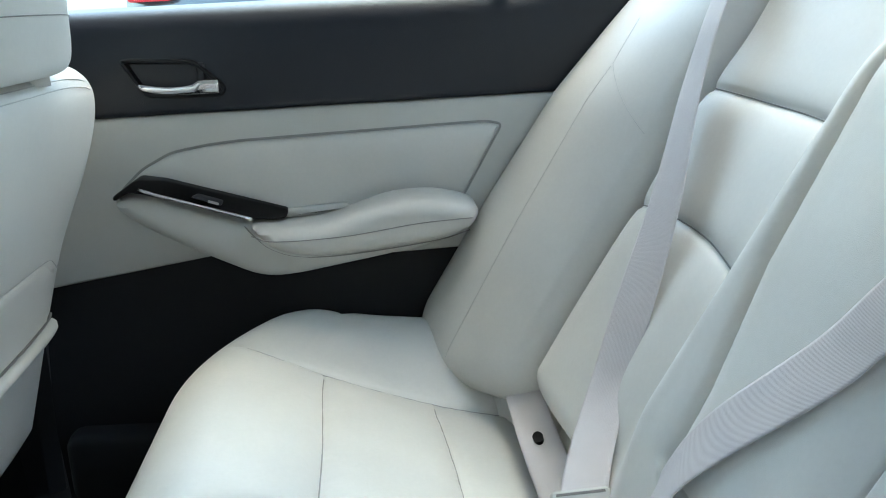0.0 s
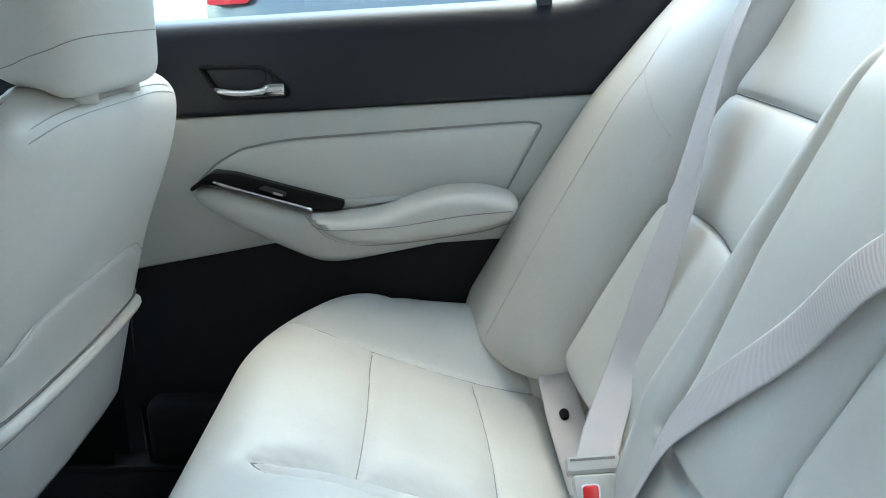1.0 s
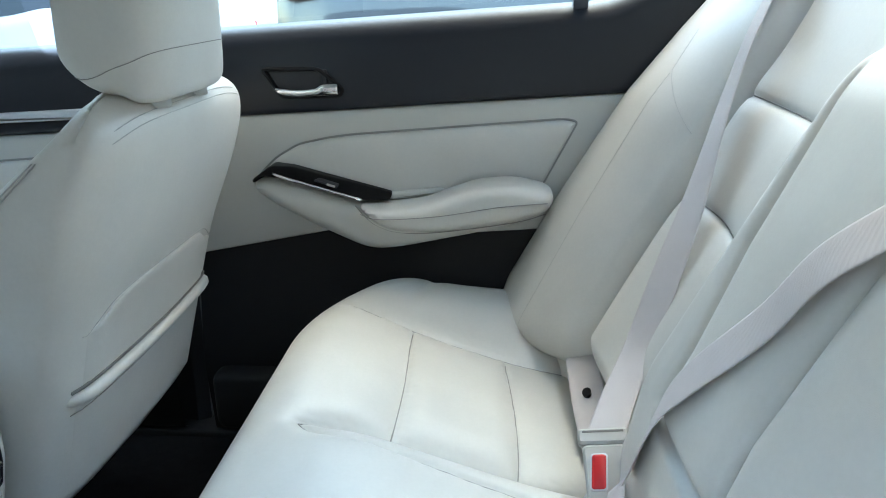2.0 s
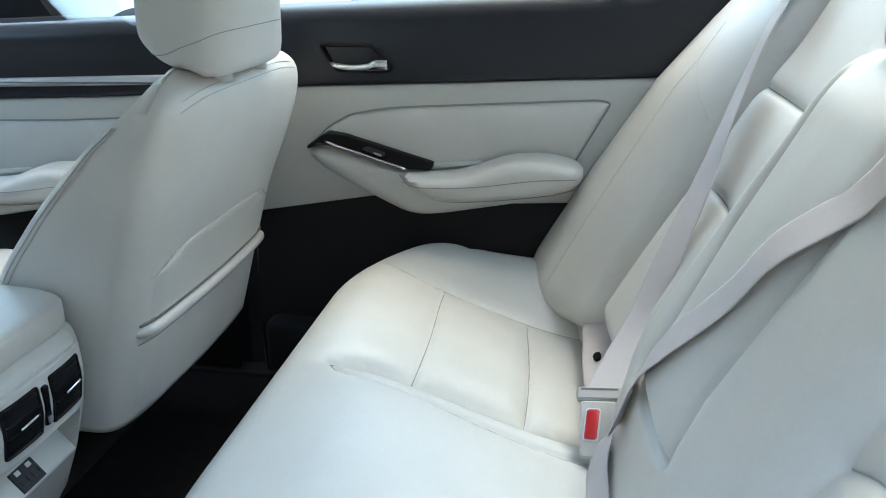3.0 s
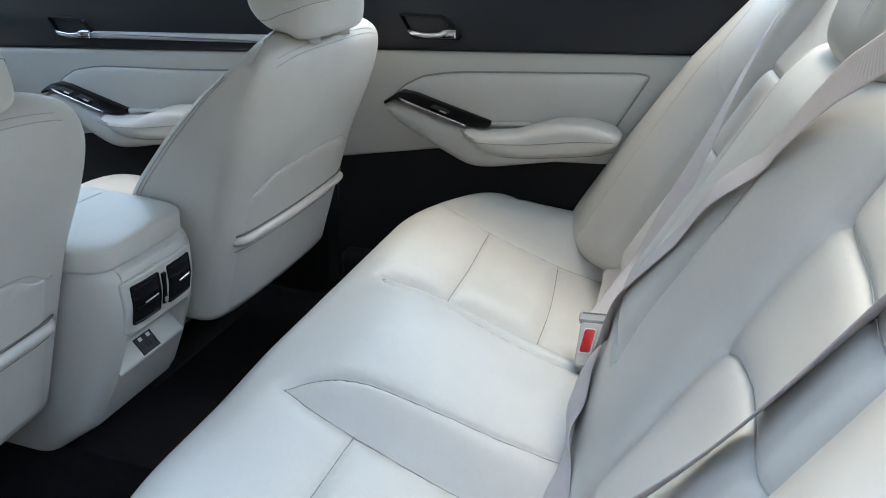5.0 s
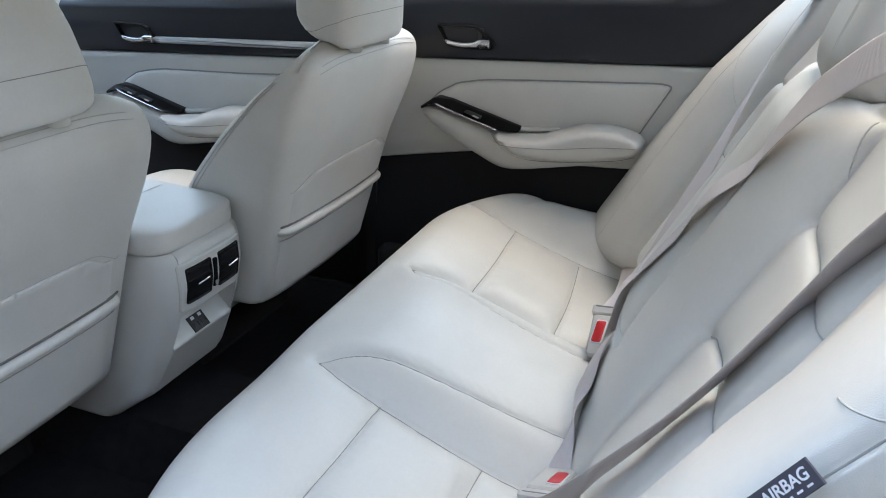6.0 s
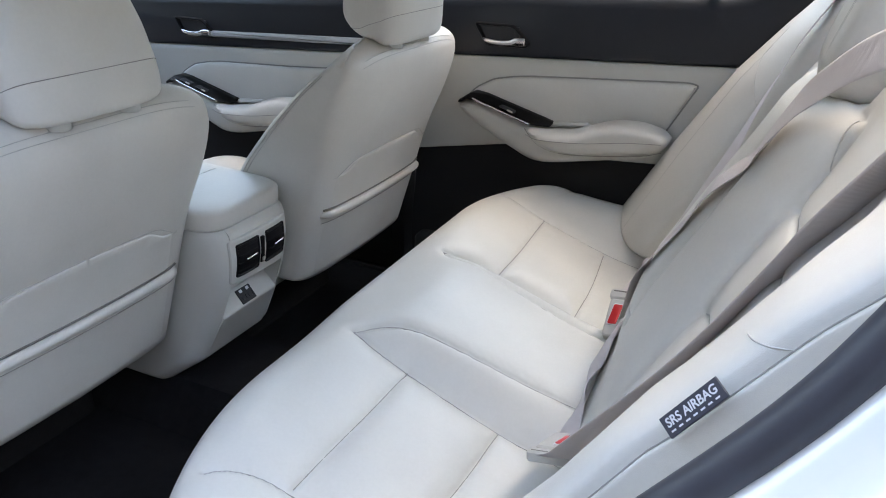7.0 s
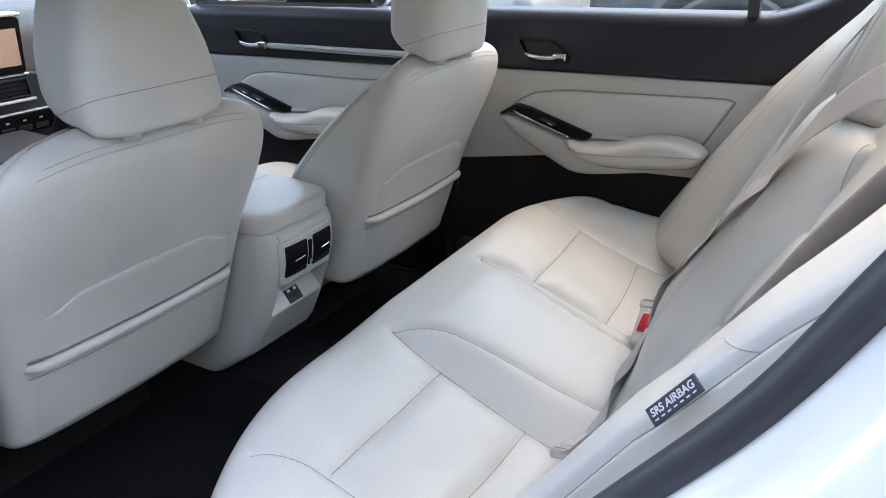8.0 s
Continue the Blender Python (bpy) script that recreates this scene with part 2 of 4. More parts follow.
wall_left = tagged(solid("wall_left", *body_side(-1), PAINT), "white painted door jamb round the open rear door", "car body", kind="structure")
quarter = [(0.30, -0.25), (0.62, -0.25), (0.70, 0.10), (0.95, 0.30), (1.25, 0.28), (1.45, 0.05), (1.5, -0.2), (1.95, -0.1), (1.95, 0.72), (1.5, 0.86), (0.84, 0.88), (0.70, 0.62), (0.50, 0.30)]
pad("wall_left_quarter", quarter, [(0, 0), (0, 0.01), (0.01, 0.02)], lambda a, b, h: (a, -0.893 - h, b), PAINT)
tagged(bpy.data.objects["wall_left_quarter"], "white painted rear quarter panel", "car body", kind="structure")
seal = tagged(tube("door_seal", [p + Vector((0.003, 0, 0)) for p in spline(seal_line(-1), 10)], 0.0125, RUBBER, n=16), "black rubber weatherstrip round the door opening", "seal", kind="structure")

roof_z = lambda x, y: 1.16 - 0.05 * (y / 0.62) ** 2 - 0.03 * ((x - 0.1) / 0.9) ** 2
roof_v, roof_f = sheet(lambda x, y: (x, y, roof_z(x, y)), np.linspace(-1.0, 0.65, 19), np.linspace(-0.62, 0.62, 16))
roof = tagged(solid("ceiling", roof_v, roof_f, LINING), "light fabric headliner over the cabin", "ceiling", kind="structure")
so = roof.modifiers.new("thick", "SOLIDIFY")
so.thickness, so.offset = 0.04, 1


def beam(name, a, b, w, d, mat, label, category):
    a, b = Vector(a), Vector(b)
    ax = (b - a).normalized()
    s = ax.cross(Vector((0, 1, 0))).normalized() * w / 2
    t = Vector((0, 1, 0)) * d / 2
    rings = [[p + s * c + t * e for c, e in ((1, 0.6), (0.6, 1), (-0.6, 1), (-1, 0.6), (-1, -0.6), (-0.6, -1), (0.6, -1), (1, -0.6))] for p in (a, b)]
    return tagged(solid(name, *loft(rings), mat, smooth=False), label, category, kind="structure")


for side, tag in ((1, "right"), (-1, "left")):
    beam("trim_rail_" + tag, (-1.0, side * 0.62, 1.11), (1.0, side * 0.62, 1.12), 0.07, 0.08, LINING, "light headliner rail over the doors", "trim")
    beam("pillar_front_" + tag, (-1.7, side * 0.74, 0.80), (-1.0, side * 0.62, 1.10), 0.07, 0.07, LINING, "light front pillar trim", "pillar")
    beam("pillar_middle_" + tag, (-0.36, side * 0.775, 0.0), (-0.28, side * 0.64, 1.12), 0.12, 0.06, DARK, "dark middle pillar trim", "pillar")
    beam("pillar_rear_" + tag, (1.45, side * 0.70, 0.88), (0.95, side * 0.60, 1.12), 0.22, 0.08, LINING, "light rear pillar trim", "pillar")

shelf = tagged(block("rear_shelf", (0.80, -0.68, 0.80), (1.5, 0.68, 0.86), DARK), "dark parcel shelf behind the rear seat", "shelf", kind="structure")
for nm, pts, lb in (("window_rear", [(0.65, -0.58, 1.148), (0.65, 0.58, 1.148), (1.5, 0.62, 0.87), (1.5, -0.62, 0.87)], "sloping rear window"),
                    ("windscreen", [(-1.0, -0.58, 1.11), (-1.0, 0.58, 1.11), (-1.72, 0.70, 0.78), (-1.72, -0.70, 0.78)], "sloping windscreen")):
    w_ob = tagged(solid(nm, pts, [(0, 1, 2, 3)], GLASS, smooth=False), lb, "window", kind="structure")
    w_ob.visible_shadow = False

# closed driver's front door, unseen; added to keep daylight off the console
pad("wall_left_front", [(-1.75, -0.1), (-0.38, -0.1), (-0.36, 0.74), (-1.75, 0.72)], [(0, 0), (0, 0.07), (0.01, 0.085)], lambda a, b, h: (a, -0.80 + h, b), DARK)
tagged(bpy.data.objects["wall_left_front"], "unseen closed driver's door with dark trimmed inside", "car body", kind="structure")
tagged(solid("window_left_front", [(-1.6, -0.77, 0.74), (-0.36, -0.77, 0.76), (-0.32, -0.65, 1.10), (-0.85, -0.65, 1.10)], [(0, 1, 2, 3)], GLASS, smooth=False), "clear window of the driver's door", "window", kind="structure").visible_shadow = False

# outer skin of the passenger's side
pad("wall_right", [(-1.6, -0.1), (1.9, -0.1), (1.9, 0.74), (0.6, 0.80), (-1.6, 0.70)], [(0, 0), (0, 0.02)], lambda a, b, h: (a, 0.86 + h, b), PAINT, smooth=False)
tagged(bpy.data.objects["wall_right"], "white outer skin of the car's doors", "car body", kind="structure")

tagged(block("trim_sill", (-1.7, 0.70, -0.06), (1.0, 0.86, 0.012), BLACK, bevel=0.004), "black sill trim along the closed doors", "sill", kind="structure")

# ---- doors on the passenger's side ----
YD = 0.715


def lip(a, b, h):
    return (a, YD - h, b)


def door(name, dx, dz, x0, x1, label, front=False):
    d = thing(name, label, "door", (dx + 0.1, YD + 0.06, 0.1), kind="structure")
    belt = lambda x: 0.6637 + 0.054 * x
    top = lambda x: 0.815 + 0.055 * x + (0 if front else 0.09 * smoothstep(x, 0.46, 0.72))
    low = lambda x: 0.4445 + 0.188 * x if x < 0.0 else interp(x, [(0, 0.4445), (0.1, 0.43), (0.4, 0.45), (0.9, 0.47)])
    P = lambda a, b, h: lip(a + dx, b + dz, h)
    xs = np.linspace(x0, x1, 49)
    # dark upper panel, rolling over to the window sill
    rows = []
    for x in xs:
        zb, zt = belt(x), top(x)
        row = [P(x, zb, -0.02), P(x, zb, 0.001), P(x, zb + 0.004, 0.005)]
        for k in np.linspace(0, 1, 9):
            row.append(P(x, zb + 0.01 + (zt - zb - 0.052) * k, 0.006 - 0.010 * k ** 3))
        row += [*[P(x, zt - 0.042 + 0.040 * math.sin(a), -0.004 - 0.050 * (1 - math.cos(a))) for a in np.linspace(0.15, 1.5, 9)], P(x, zt, -0.062), P(x, zt - 0.001, -0.08), P(x, zt - 0.03, -0.085)]
        rows.append(row)
    n = len(rows[0])
    solid("upper_panel", [p for r in rows for p in r], [(i * n + j, (i + 1) * n + j, (i + 1) * n + j + 1, i * n + j + 1) for i in range(len(rows) - 1) for j in range(n - 1)], SOFT, d, "dark soft-touch upper door panel")
    # light middle panel
    rows = []
    for x in xs:
        zb, zl = belt(x) - 0.0015, low(x)
        row = [P(x, zb, -0.02), P(x, zb, -0.001), P(x, zb - 0.004, 0.003)]
        row += [P(x, zb - 0.006 + (zl - zb + 0.01) * k, 0.003) for k in np.linspace(0.05, 1, 6)]
        row += [P(x, zl, 0.0), P(x, zl, -0.02)]
        rows.append(row)
    n = len(rows[0])
    solid("middle_panel", [p for r in rows for p in r], [(i * n + j, (i + 1) * n + j, (i + 1) * n + j + 1, i * n + j + 1) for i in range(len(rows) - 1) for j in range(n - 1)], VINYL, d, "light vinyl door panel")
    # padded insert inside a groove
    xr = 0.0 if not front else 0.10
    ins = [(-0.135, 0.535), (-0.132, 0.55), (-0.098, 0.583), (-0.055, 0.607), (0.0, 0.6185), (0.044, 0.624), (0.2 + xr, 0.635), (0.415 + xr, 0.650), (0.442 + xr, 0.645), (0.385 + xr, 0.535), (0.36 + xr, 0.49), (0.1, 0.47), (-0.08, 0.50)]
    # dark sheet under the insert, painting the recess's shade
    pad("groove_shade", ins, [(0, 0), (0, 0.0042), (0.001, 0.0042)], P, GROOVE_SHADE, d, "recess round the padded insert, its shade painted dark", r=0.012)
    pad("insert", ins, [(0.0038, 0), (0.0038, 0.006), (0.0052, 0.009), (0.008, 0.0115)], P, LEATHER, d, "padded light leather insert", r=0.012, puff=[(0.015, 0.0138), (0.03, 0.0155), (0.06, 0.0165)], cell=0.012)
    # lower dark panel
    rows = []
    for x in xs:
        zl = low(x) + 0.012
        rows.append([P(x, zl, -0.004), P(x, zl - 0.05, -0.002), P(x, zl - 0.10, 0.004), P(x, 0.22 - dz, 0.02), P(x, 0.16 - dz, 0.024), P(x, 0.02 - dz, 0.01), P(x, 0.0 - dz, -0.03)])
    n = 7
    solid("lower_panel", [p for r in rows for p in r], [(i * n + j, (i + 1) * n + j, (i + 1) * n + j + 1, i * n + j + 1) for i in range(len(rows) - 1) for j in range(n - 1)], BLACK, d, "black moulded lower door panel")
    pocket = [(x0 + 0.02, 0.17 - dz), (0.02, 0.17 - dz), (0.16, 0.20 - dz), (0.20, 0.25 - dz), (0.20, 0.06 - dz), (x0 + 0.02, 0.04 - dz)]
    pad("door_pocket", pocket, [(0, 0.0), (0, 0.045), (0.006, 0.055), (0.015, 0.06)], P, BLACK, d, "black moulded door pocket", r=0.03)
    # armrest: lower shell, upper pad
    shell = [(-0.135, 0.535), (-0.122, 0.552), (-0.085, 0.556), (0.05, 0.515), (0.12, 0.505), (0.38, 0.53), (0.40, 0.52), (0.385, 0.492), (0.36, 0.472), (0.25, 0.448), (0.13, 0.424), (0.09, 0.42), (0.06, 0.425), (-0.02, 0.462), (-0.10, 0.505)]
    arm = pad("armrest", shell, [(0, 0), (0, 0.030), (0.002, 0.040), (0.006, 0.050)], P, VINYL, d, "light moulded armrest shell", r=0.02, puff=[(0.012, 0.057), (0.02, 0.061), (0.03, 0.063)], cell=0.008)
    padp = [(0.057, 0.510), (0.10, 0.505), (0.175, 0.513), (0.225, 0.533), (0.27, 0.548), (0.33, 0.552), (0.385, 0.540), (0.398, 0.522), (0.385, 0.498), (0.33, 0.482), (0.2, 0.463), (0.13, 0.462), (0.09, 0.475)]
    pad("armrest_pad", padp, [(-0.002, 0.03), (-0.002, 0.058), (0.001, 0.070), (0.005, 0.078)], P, LEATHER, d, "padded light leather armrest", r=0.02, puff=[(0.01, 0.083), (0.018, 0.0865), (0.03, 0.088)], cell=0.008)
    stitch = spline([P(0.066, 0.498, 0.0845), P(0.1, 0.490, 0.0884), P(0.2, 0.496, 0.0888), P(0.3, 0.512, 0.0888), P(0.36, 0.518, 0.0888), P(0.386, 0.519, 0.0855)], 8)
    tube("stitching", stitch, 0.0008, SEAM, d)
    tube("pad_gap", [P(q.x, q.y, 0.0622) for q in spline([(0.054, 0.507, 0), (0.068, 0.490, 0), (0.09, 0.471, 0), (0.13, 0.4585, 0), (0.2, 0.4595, 0), (0.33, 0.478, 0), (0.385, 0.494, 0)], 6)], 0.0010, SEAM, d, "dark joint under the armrest pad", n=6)
    # window switch plate and its chrome trim
    sw = [(-0.128, 0.552), (-0.095, 0.578), (-0.06, 0.577), (0.115, 0.530), (0.113, 0.516), (0.065, 0.516), (-0.085, 0.556), (-0.105, 0.559), (-0.125, 0.546)]
    foot = lambda a: 0.5345 - 0.295 * a
    slope = lambda a, b: smoothstep(b - foot(a), -0.002, 0.040)
    S = lambda a, b, h: P(a, b - 0.009 * slope(a, b), h - 0.040 * slope(a, b))
    plate = pad("switch_plate", sw, [(0, 0.02), (0, 0.058), (0.002, 0.061)], S, GLOSS, d, "glossy black window switch plate", r=0.006)
    tube("chrome_strip", [P(a, 0.5365 - 0.292 * a, 0.0625 - 0.004 * smoothstep(a, -0.06, -0.092)) for a in np.linspace(-0.090, 0.066, 16)], 0.0026, CHROME, d, "bright chrome trim strip", n=10)
    for sx in ((0.0,) if not front else (-0.055, 0.0)):
        pad("window_switch", [(-0.02 + sx, 0.552 - 0.27 * sx), (-0.012 + sx, 0.557 - 0.27 * sx), (0.024 + sx, 0.546 - 0.27 * sx), (0.022 + sx, 0.538 - 0.27 * sx)], [(0, 0.058), (0, 0.065), (0.002, 0.068)], S, DARK, d, "black window switch", r=0.003)
        pad("switch_mark", [(0.004 + sx, 0.5485 - 0.27 * sx), (0.019 + sx, 0.544 - 0.27 * sx), (0.019 + sx, 0.5405 - 0.27 * sx), (0.004 + sx, 0.545 - 0.27 * sx)], [(0, 0.066), (0, 0.0683)], S, BUCKLE, d, "pale switch face", r=0.001)
    pad("pull_cup", [(0.112, 0.522), (0.20, 0.530), (0.215, 0.522), (0.112, 0.508)], [(0, 0.01), (0, 0.024), (0.003, 0.026)], P, VINYL, d, "light pull cup lining", r=0.004)
    # inner handle in its bezel
    bz = [(-0.113, 0.740), (-0.008, 0.740), (0.036, 0.703), (0.030, 0.687), (-0.078, 0.686)]
    bezel = pad("handle_bezel", bz, [(0, 0.0), (0, 0.012), (0.002, 0.0145), (0.005, 0.0145), (0.0065, 0.008), (0.009, -0.004)], P, VENT, d, "black handle bezel", r=0.012)
    lever_pts = [(-0.092, 0.7055, 0.010), (-0.078, 0.700, 0.016), (-0.045, 0.6965, 0.020), (-0.015, 0.6985, 0.022), (0.0, 0.702, 0.022), (0.026, 0.703, 0.020)]
    half = [0.0015, 0.0052, 0.0058, 0.0066, 0.0098, 0.0098]
    c = spline(lever_pts, 8)
    hh = spline([(v, 0, 0) for v in half], 8)
    rings = [[P(p.x, p.y + h.x * math.sin(a) * 1.0, p.z + 0.45 * max(h.x, 0.003) * math.cos(a)) for a in np.linspace(0, 2 * math.pi, 12, endpoint=False)] for p, h in zip(c, hh)]
    solid("handle_lever", *loft(rings), CHROME, d, "chrome door release lever")
    pad("lock_knob", [(-0.006, 0.735), (0.006, 0.735), (0.008, 0.708), (-0.004, 0.708)], [(0, 0.0), (0, 0.010), (0.002, 0.012)], P, DARK, d, "black lock knob", r=0.003)
    if front:
        z0 = lambda x: 0.700 + 0.045 * x
        st = [(0.02, z0(0.02) - 0.009), (0.56, z0(0.56) - 0.010), (0.55, z0(0.55) + 0.009), (0.02, z0(0.02) + 0.008)]
        pad("silver_strip", st, [(0, 0), (0, 0.011), (0.002, 0.015), (0.005, 0.016)], P, SILVER, d, "satin silver trim strip", r=0.004)
    # window pane in its frame
    zt0, zt1 = top(x0) + dz, top(min(x1, 0.45)) + dz
    xe = min(x1, 0.43) + dx
    pane = solid("pane", [(x0 + dx, YD + 0.05, zt0 - 0.02), (xe, YD + 0.05, zt1 - 0.02), (xe, YD - 0.08, 1.10), (x0 + dx, YD - 0.08, 1.10)], [(0, 1, 2, 3)], GLASS, d, "clear side window", smooth=False)
    pane.visible_shadow = False
    if not front:
        solid("quarter_pane", [(xe + 0.02, YD + 0.05, zt1 - 0.02), (0.80, YD + 0.05, 0.93), (0.80, YD - 0.06, 1.08), (xe + 0.02, YD - 0.08, 1.10)], [(0, 1, 2, 3)], GLASS, d, "small rear quarter window", smooth=False).visible_shadow = False
        v, f = loft([[(xe + a, y, z) for a, y in ((-0.004, YD + 0.056), (0.02, YD + 0.056), (0.02, YD + 0.03), (-0.004, YD + 0.03))] if z < 1 else [(xe + a, y - 0.13, z) for a, y in ((-0.004, YD + 0.056), (0.02, YD + 0.056), (0.02, YD + 0.03), (-0.004, YD + 0.03))] for z in (zt1 - 0.03, 1.1)])
        solid("window_bar", v, f, RUBBER, d, "black upright window divider", smooth=False)
    return d


door("door_1", 0.0, 0.0, -0.27, 0.86, "rear car door with light padded insert and dark upper panel")
door("door_2", -0.965, -0.062, -0.32, 0.63, "front car door with silver trim strip and padded insert", front=True)

# ---- rear bench ----
rear_seat = thing("rear_seat", "light grey leather rear bench with stitched panels", "car seat", (0.2, 0, 0.0))
CP = spline([(x, 0, z) for x, z in ((0.52, 0.238), (0.44, 0.260), (0.335, 0.286), (0.18, 0.338), (0.11, 0.362), (0.045, 0.374), (0.0, 0.362), (-0.022, 0.325), (-0.02, 0.26), (0.02, 0.08))], 12)
CL = np.concatenate([[0], np.cumsum([(CP[i + 1] - CP[i]).length for i in range(len(CP) - 1)])])
CX, CZ = np.array([p.x for p in CP]), np.array([p.z for p in CP])


def seg_dist(X, Y, line):
    best = np.full(X.shape, 9.0)
    for (x0, y0), (x1, y1) in zip(line, line[1:]):
        dx, dy = x1 - x0, y1 - y0
        t = np.clip(((X - x0) * dx + (Y - y0) * dy) / (dx * dx + dy * dy), 0, 1)
        best = np.minimum(best, np.hypot(X - x0 - t * dx, Y - y0 - t * dy))
    return best


def ss(x, a, b):
    t = np.clip((x - a) / (b - a), 0, 1)
    return t * t * (3 - 2 * t)


def flat_line(pts, n=6):
    return [(p.x, p.y) for p in spline([(a, b, 0) for a, b in pts], n)]


C_SEAMS = [flat_line([(0.025, 0.545), (0.062, 0.528), (0.11, 0.513), (0.165, 0.504), (0.24, 0.499), (0.33, 0.498), (0.46, 0.50)]),
           flat_line([(0.066, 0.176), (0.12, 0.186), (0.185, 0.190), (0.33, 0.196), (0.46, 0.20)]),
           flat_line([(0.066, 0.176), (0.092, 0.152), (0.135, 0.135), (0.217, 0.122), (0.32, 0.113), (0.47, 0.105)]),
           flat_line([(0.178, 0.188), (0.177, 0.34), (0.168, 0.503)]),
           flat_line([(0.338, 0.198), (0.334, 0.34), (0.318, 0.498)])]


def cushion(S, Y):
    """Surface of the rear cushion: S runs along the profile, Y across."""
    x, z = np.interp(S, CL, CX), np.interp(S, CL, CZ)
    e = 0.003
    tx, tz = np.interp(S + e, CL, CX) - np.interp(S - e, CL, CX), np.interp(S + e, CL, CZ) - np.interp(S - e, CL, CZ)
    ln = np.hypot(tx, tz) + 1e-9
    nx, nz = tz / ln, -tx / ln
    ay = np.abs(Y)
    top = ss(nz, 0.2, 0.8)
    h = (0.034 * ss(ay, 0.200, 0.118) + 0.006 * ss(ay, 0.13, 0.0)) * ss(x, 0.03, 0.17) * top
    h += (0.016 * ss(x, 0.05, 0.20) + 0.062 * np.clip((x - 0.13) / 0.24, 0, 1.2)) * ss(ay, 0.47, 0.64) * top
    h += 0.007 * ss(ay, 0.195, 0.25) * ss(ay, 0.50, 0.44) * ss(np.abs(x - 0.258), 0.085, 0.04) * top
    h += 0.005 * ss(ay, 0.16, 0.24) * ss(ay, 0.52, 0.42) * ss(np.abs(x - 0.09), 0.09, 0.03) * top
    h -= 0.10 * np.clip((ay - 0.625) / 0.115, 0, 1.2) ** 2.8
    d = np.minimum.reduce([seg_dist(x, ay, line) for line in C_SEAMS])
    inner = seg_dist(x, ay, C_SEAMS[1])
    h -= (0.0045 * np.exp(-(d / 0.0035) ** 2) + 0.004 * np.exp(-(d / 0.014) ** 2) + 0.007 * np.exp(-(inner / 0.022) ** 2) * ss(x, 0.05, 0.12)) * top
    h += 0.0005 * np.exp(-(d / 0.02) ** 2) * np.sin(x * 210 + 5 * np.sin(Y * 60)) * np.sin(Y * 170 + 3 * np.sin(x * 45)) * top
    fx = np.where(Y > 0, 1.66 * np.clip(ay - 0.42, 0, 0.36) ** 2, 0.008 * ss(ay, 0.05, 0.25) + 1.0 * np.clip(ay - 0.32, 0, 0.44) ** 2) * ss(x, 0.24, 0.03)
    return x + nx * h + fx, Y, z + nz * h


def grid_solid(name, fn, us, vs, mat, parent, label=""):
    U, V = np.meshgrid(us, vs, indexing="ij")
    X, Y, Z = fn(U, V)
    n = len(vs)
    verts = np.stack([X, Y, Z], -1).reshape(-1, 3).tolist()
    faces = [(i * n + j, (i + 1) * n + j, (i + 1) * n + j + 1, i * n + j + 1) for i in range(len(us) - 1) for j in range(n - 1)]
    return solid(name, verts, faces, mat, parent, label)


seat_part = grid_solid("cushion", cushion, np.linspace(0, CL[-1], 240), np.linspace(-0.72, 0.72, 420), LEATHER, rear_seat, "light leather cushion with a raised middle")


def seam_on(surface, line, sgn, parent, r=0.0009, lift=0.0006, mat=SEAM):
    """Thread laid along a line of a padded surface."""
    pts = []
    for (x, y), (x2, y2) in zip(line, line[1:]):
        for k in range(3):
            a, b = x + (x2 - x) * k / 3, y + (y2 - y) * k / 3
            pts.append(surface(a, sgn * b))
    tube("seam", [Vector(p) + Vector((0, 0, lift)) for p in pts], r, mat, parent, n=5)


top_n = int(np.argmax(CZ))


def cushion_at(x, y):
    s = float(np.interp(-x, -CX[:top_n + 12], CL[:top_n + 12]))
    X, Y, Z = cushion(np.array([s]), np.array([y]))
    return (X[0], Y[0], Z[0])


for sgn in (1, -1):
    for line in C_SEAMS:
        seam_on(cushion_at, line, sgn, seat_part)

# backrest
BX0, BZ0, BS, YAW = 0.443, 0.29, 0.50, 0.045
BN = Vector((-1, 0, BS)).normalized()
BP = spline([(x, 0, z) for x, z in ((0.40, 0.19), (0.443, 0.29), (0.521, 0.446), (0.593, 0.59), (0.663, 0.73), (0.72, 0.845), (0.752, 0.908), (0.775, 0.936), (0.805, 0.942), (0.84, 0.92))], 12)
BL = np.concatenate([[0], np.cumsum([(BP[i + 1] - BP[i]).length for i in range(len(BP) - 1)])])
BX, BZ = np.array([p.x for p in BP]), np.array([p.z for p in BP])
B_SEAMS = [flat_line([(0.716, 0.185), (0.722, 0.30), (0.724, 0.47)]), flat_line([(0.566, 0.195), (0.586, 0.28), (0.588, 0.38), (0.578, 0.47)])]
B_SEAMS_LEFT = [flat_line([(0.706, 0.212), (0.699, 0.33), (0.688, 0.47)]), flat_line([(0.556, 0.211), (0.569, 0.245), (0.579, 0.31), (0.582, 0.39), (0.575, 0.47)]), flat_line([(0.800, 0.185), (0.765, 0.204), (0.703, 0.212)])]


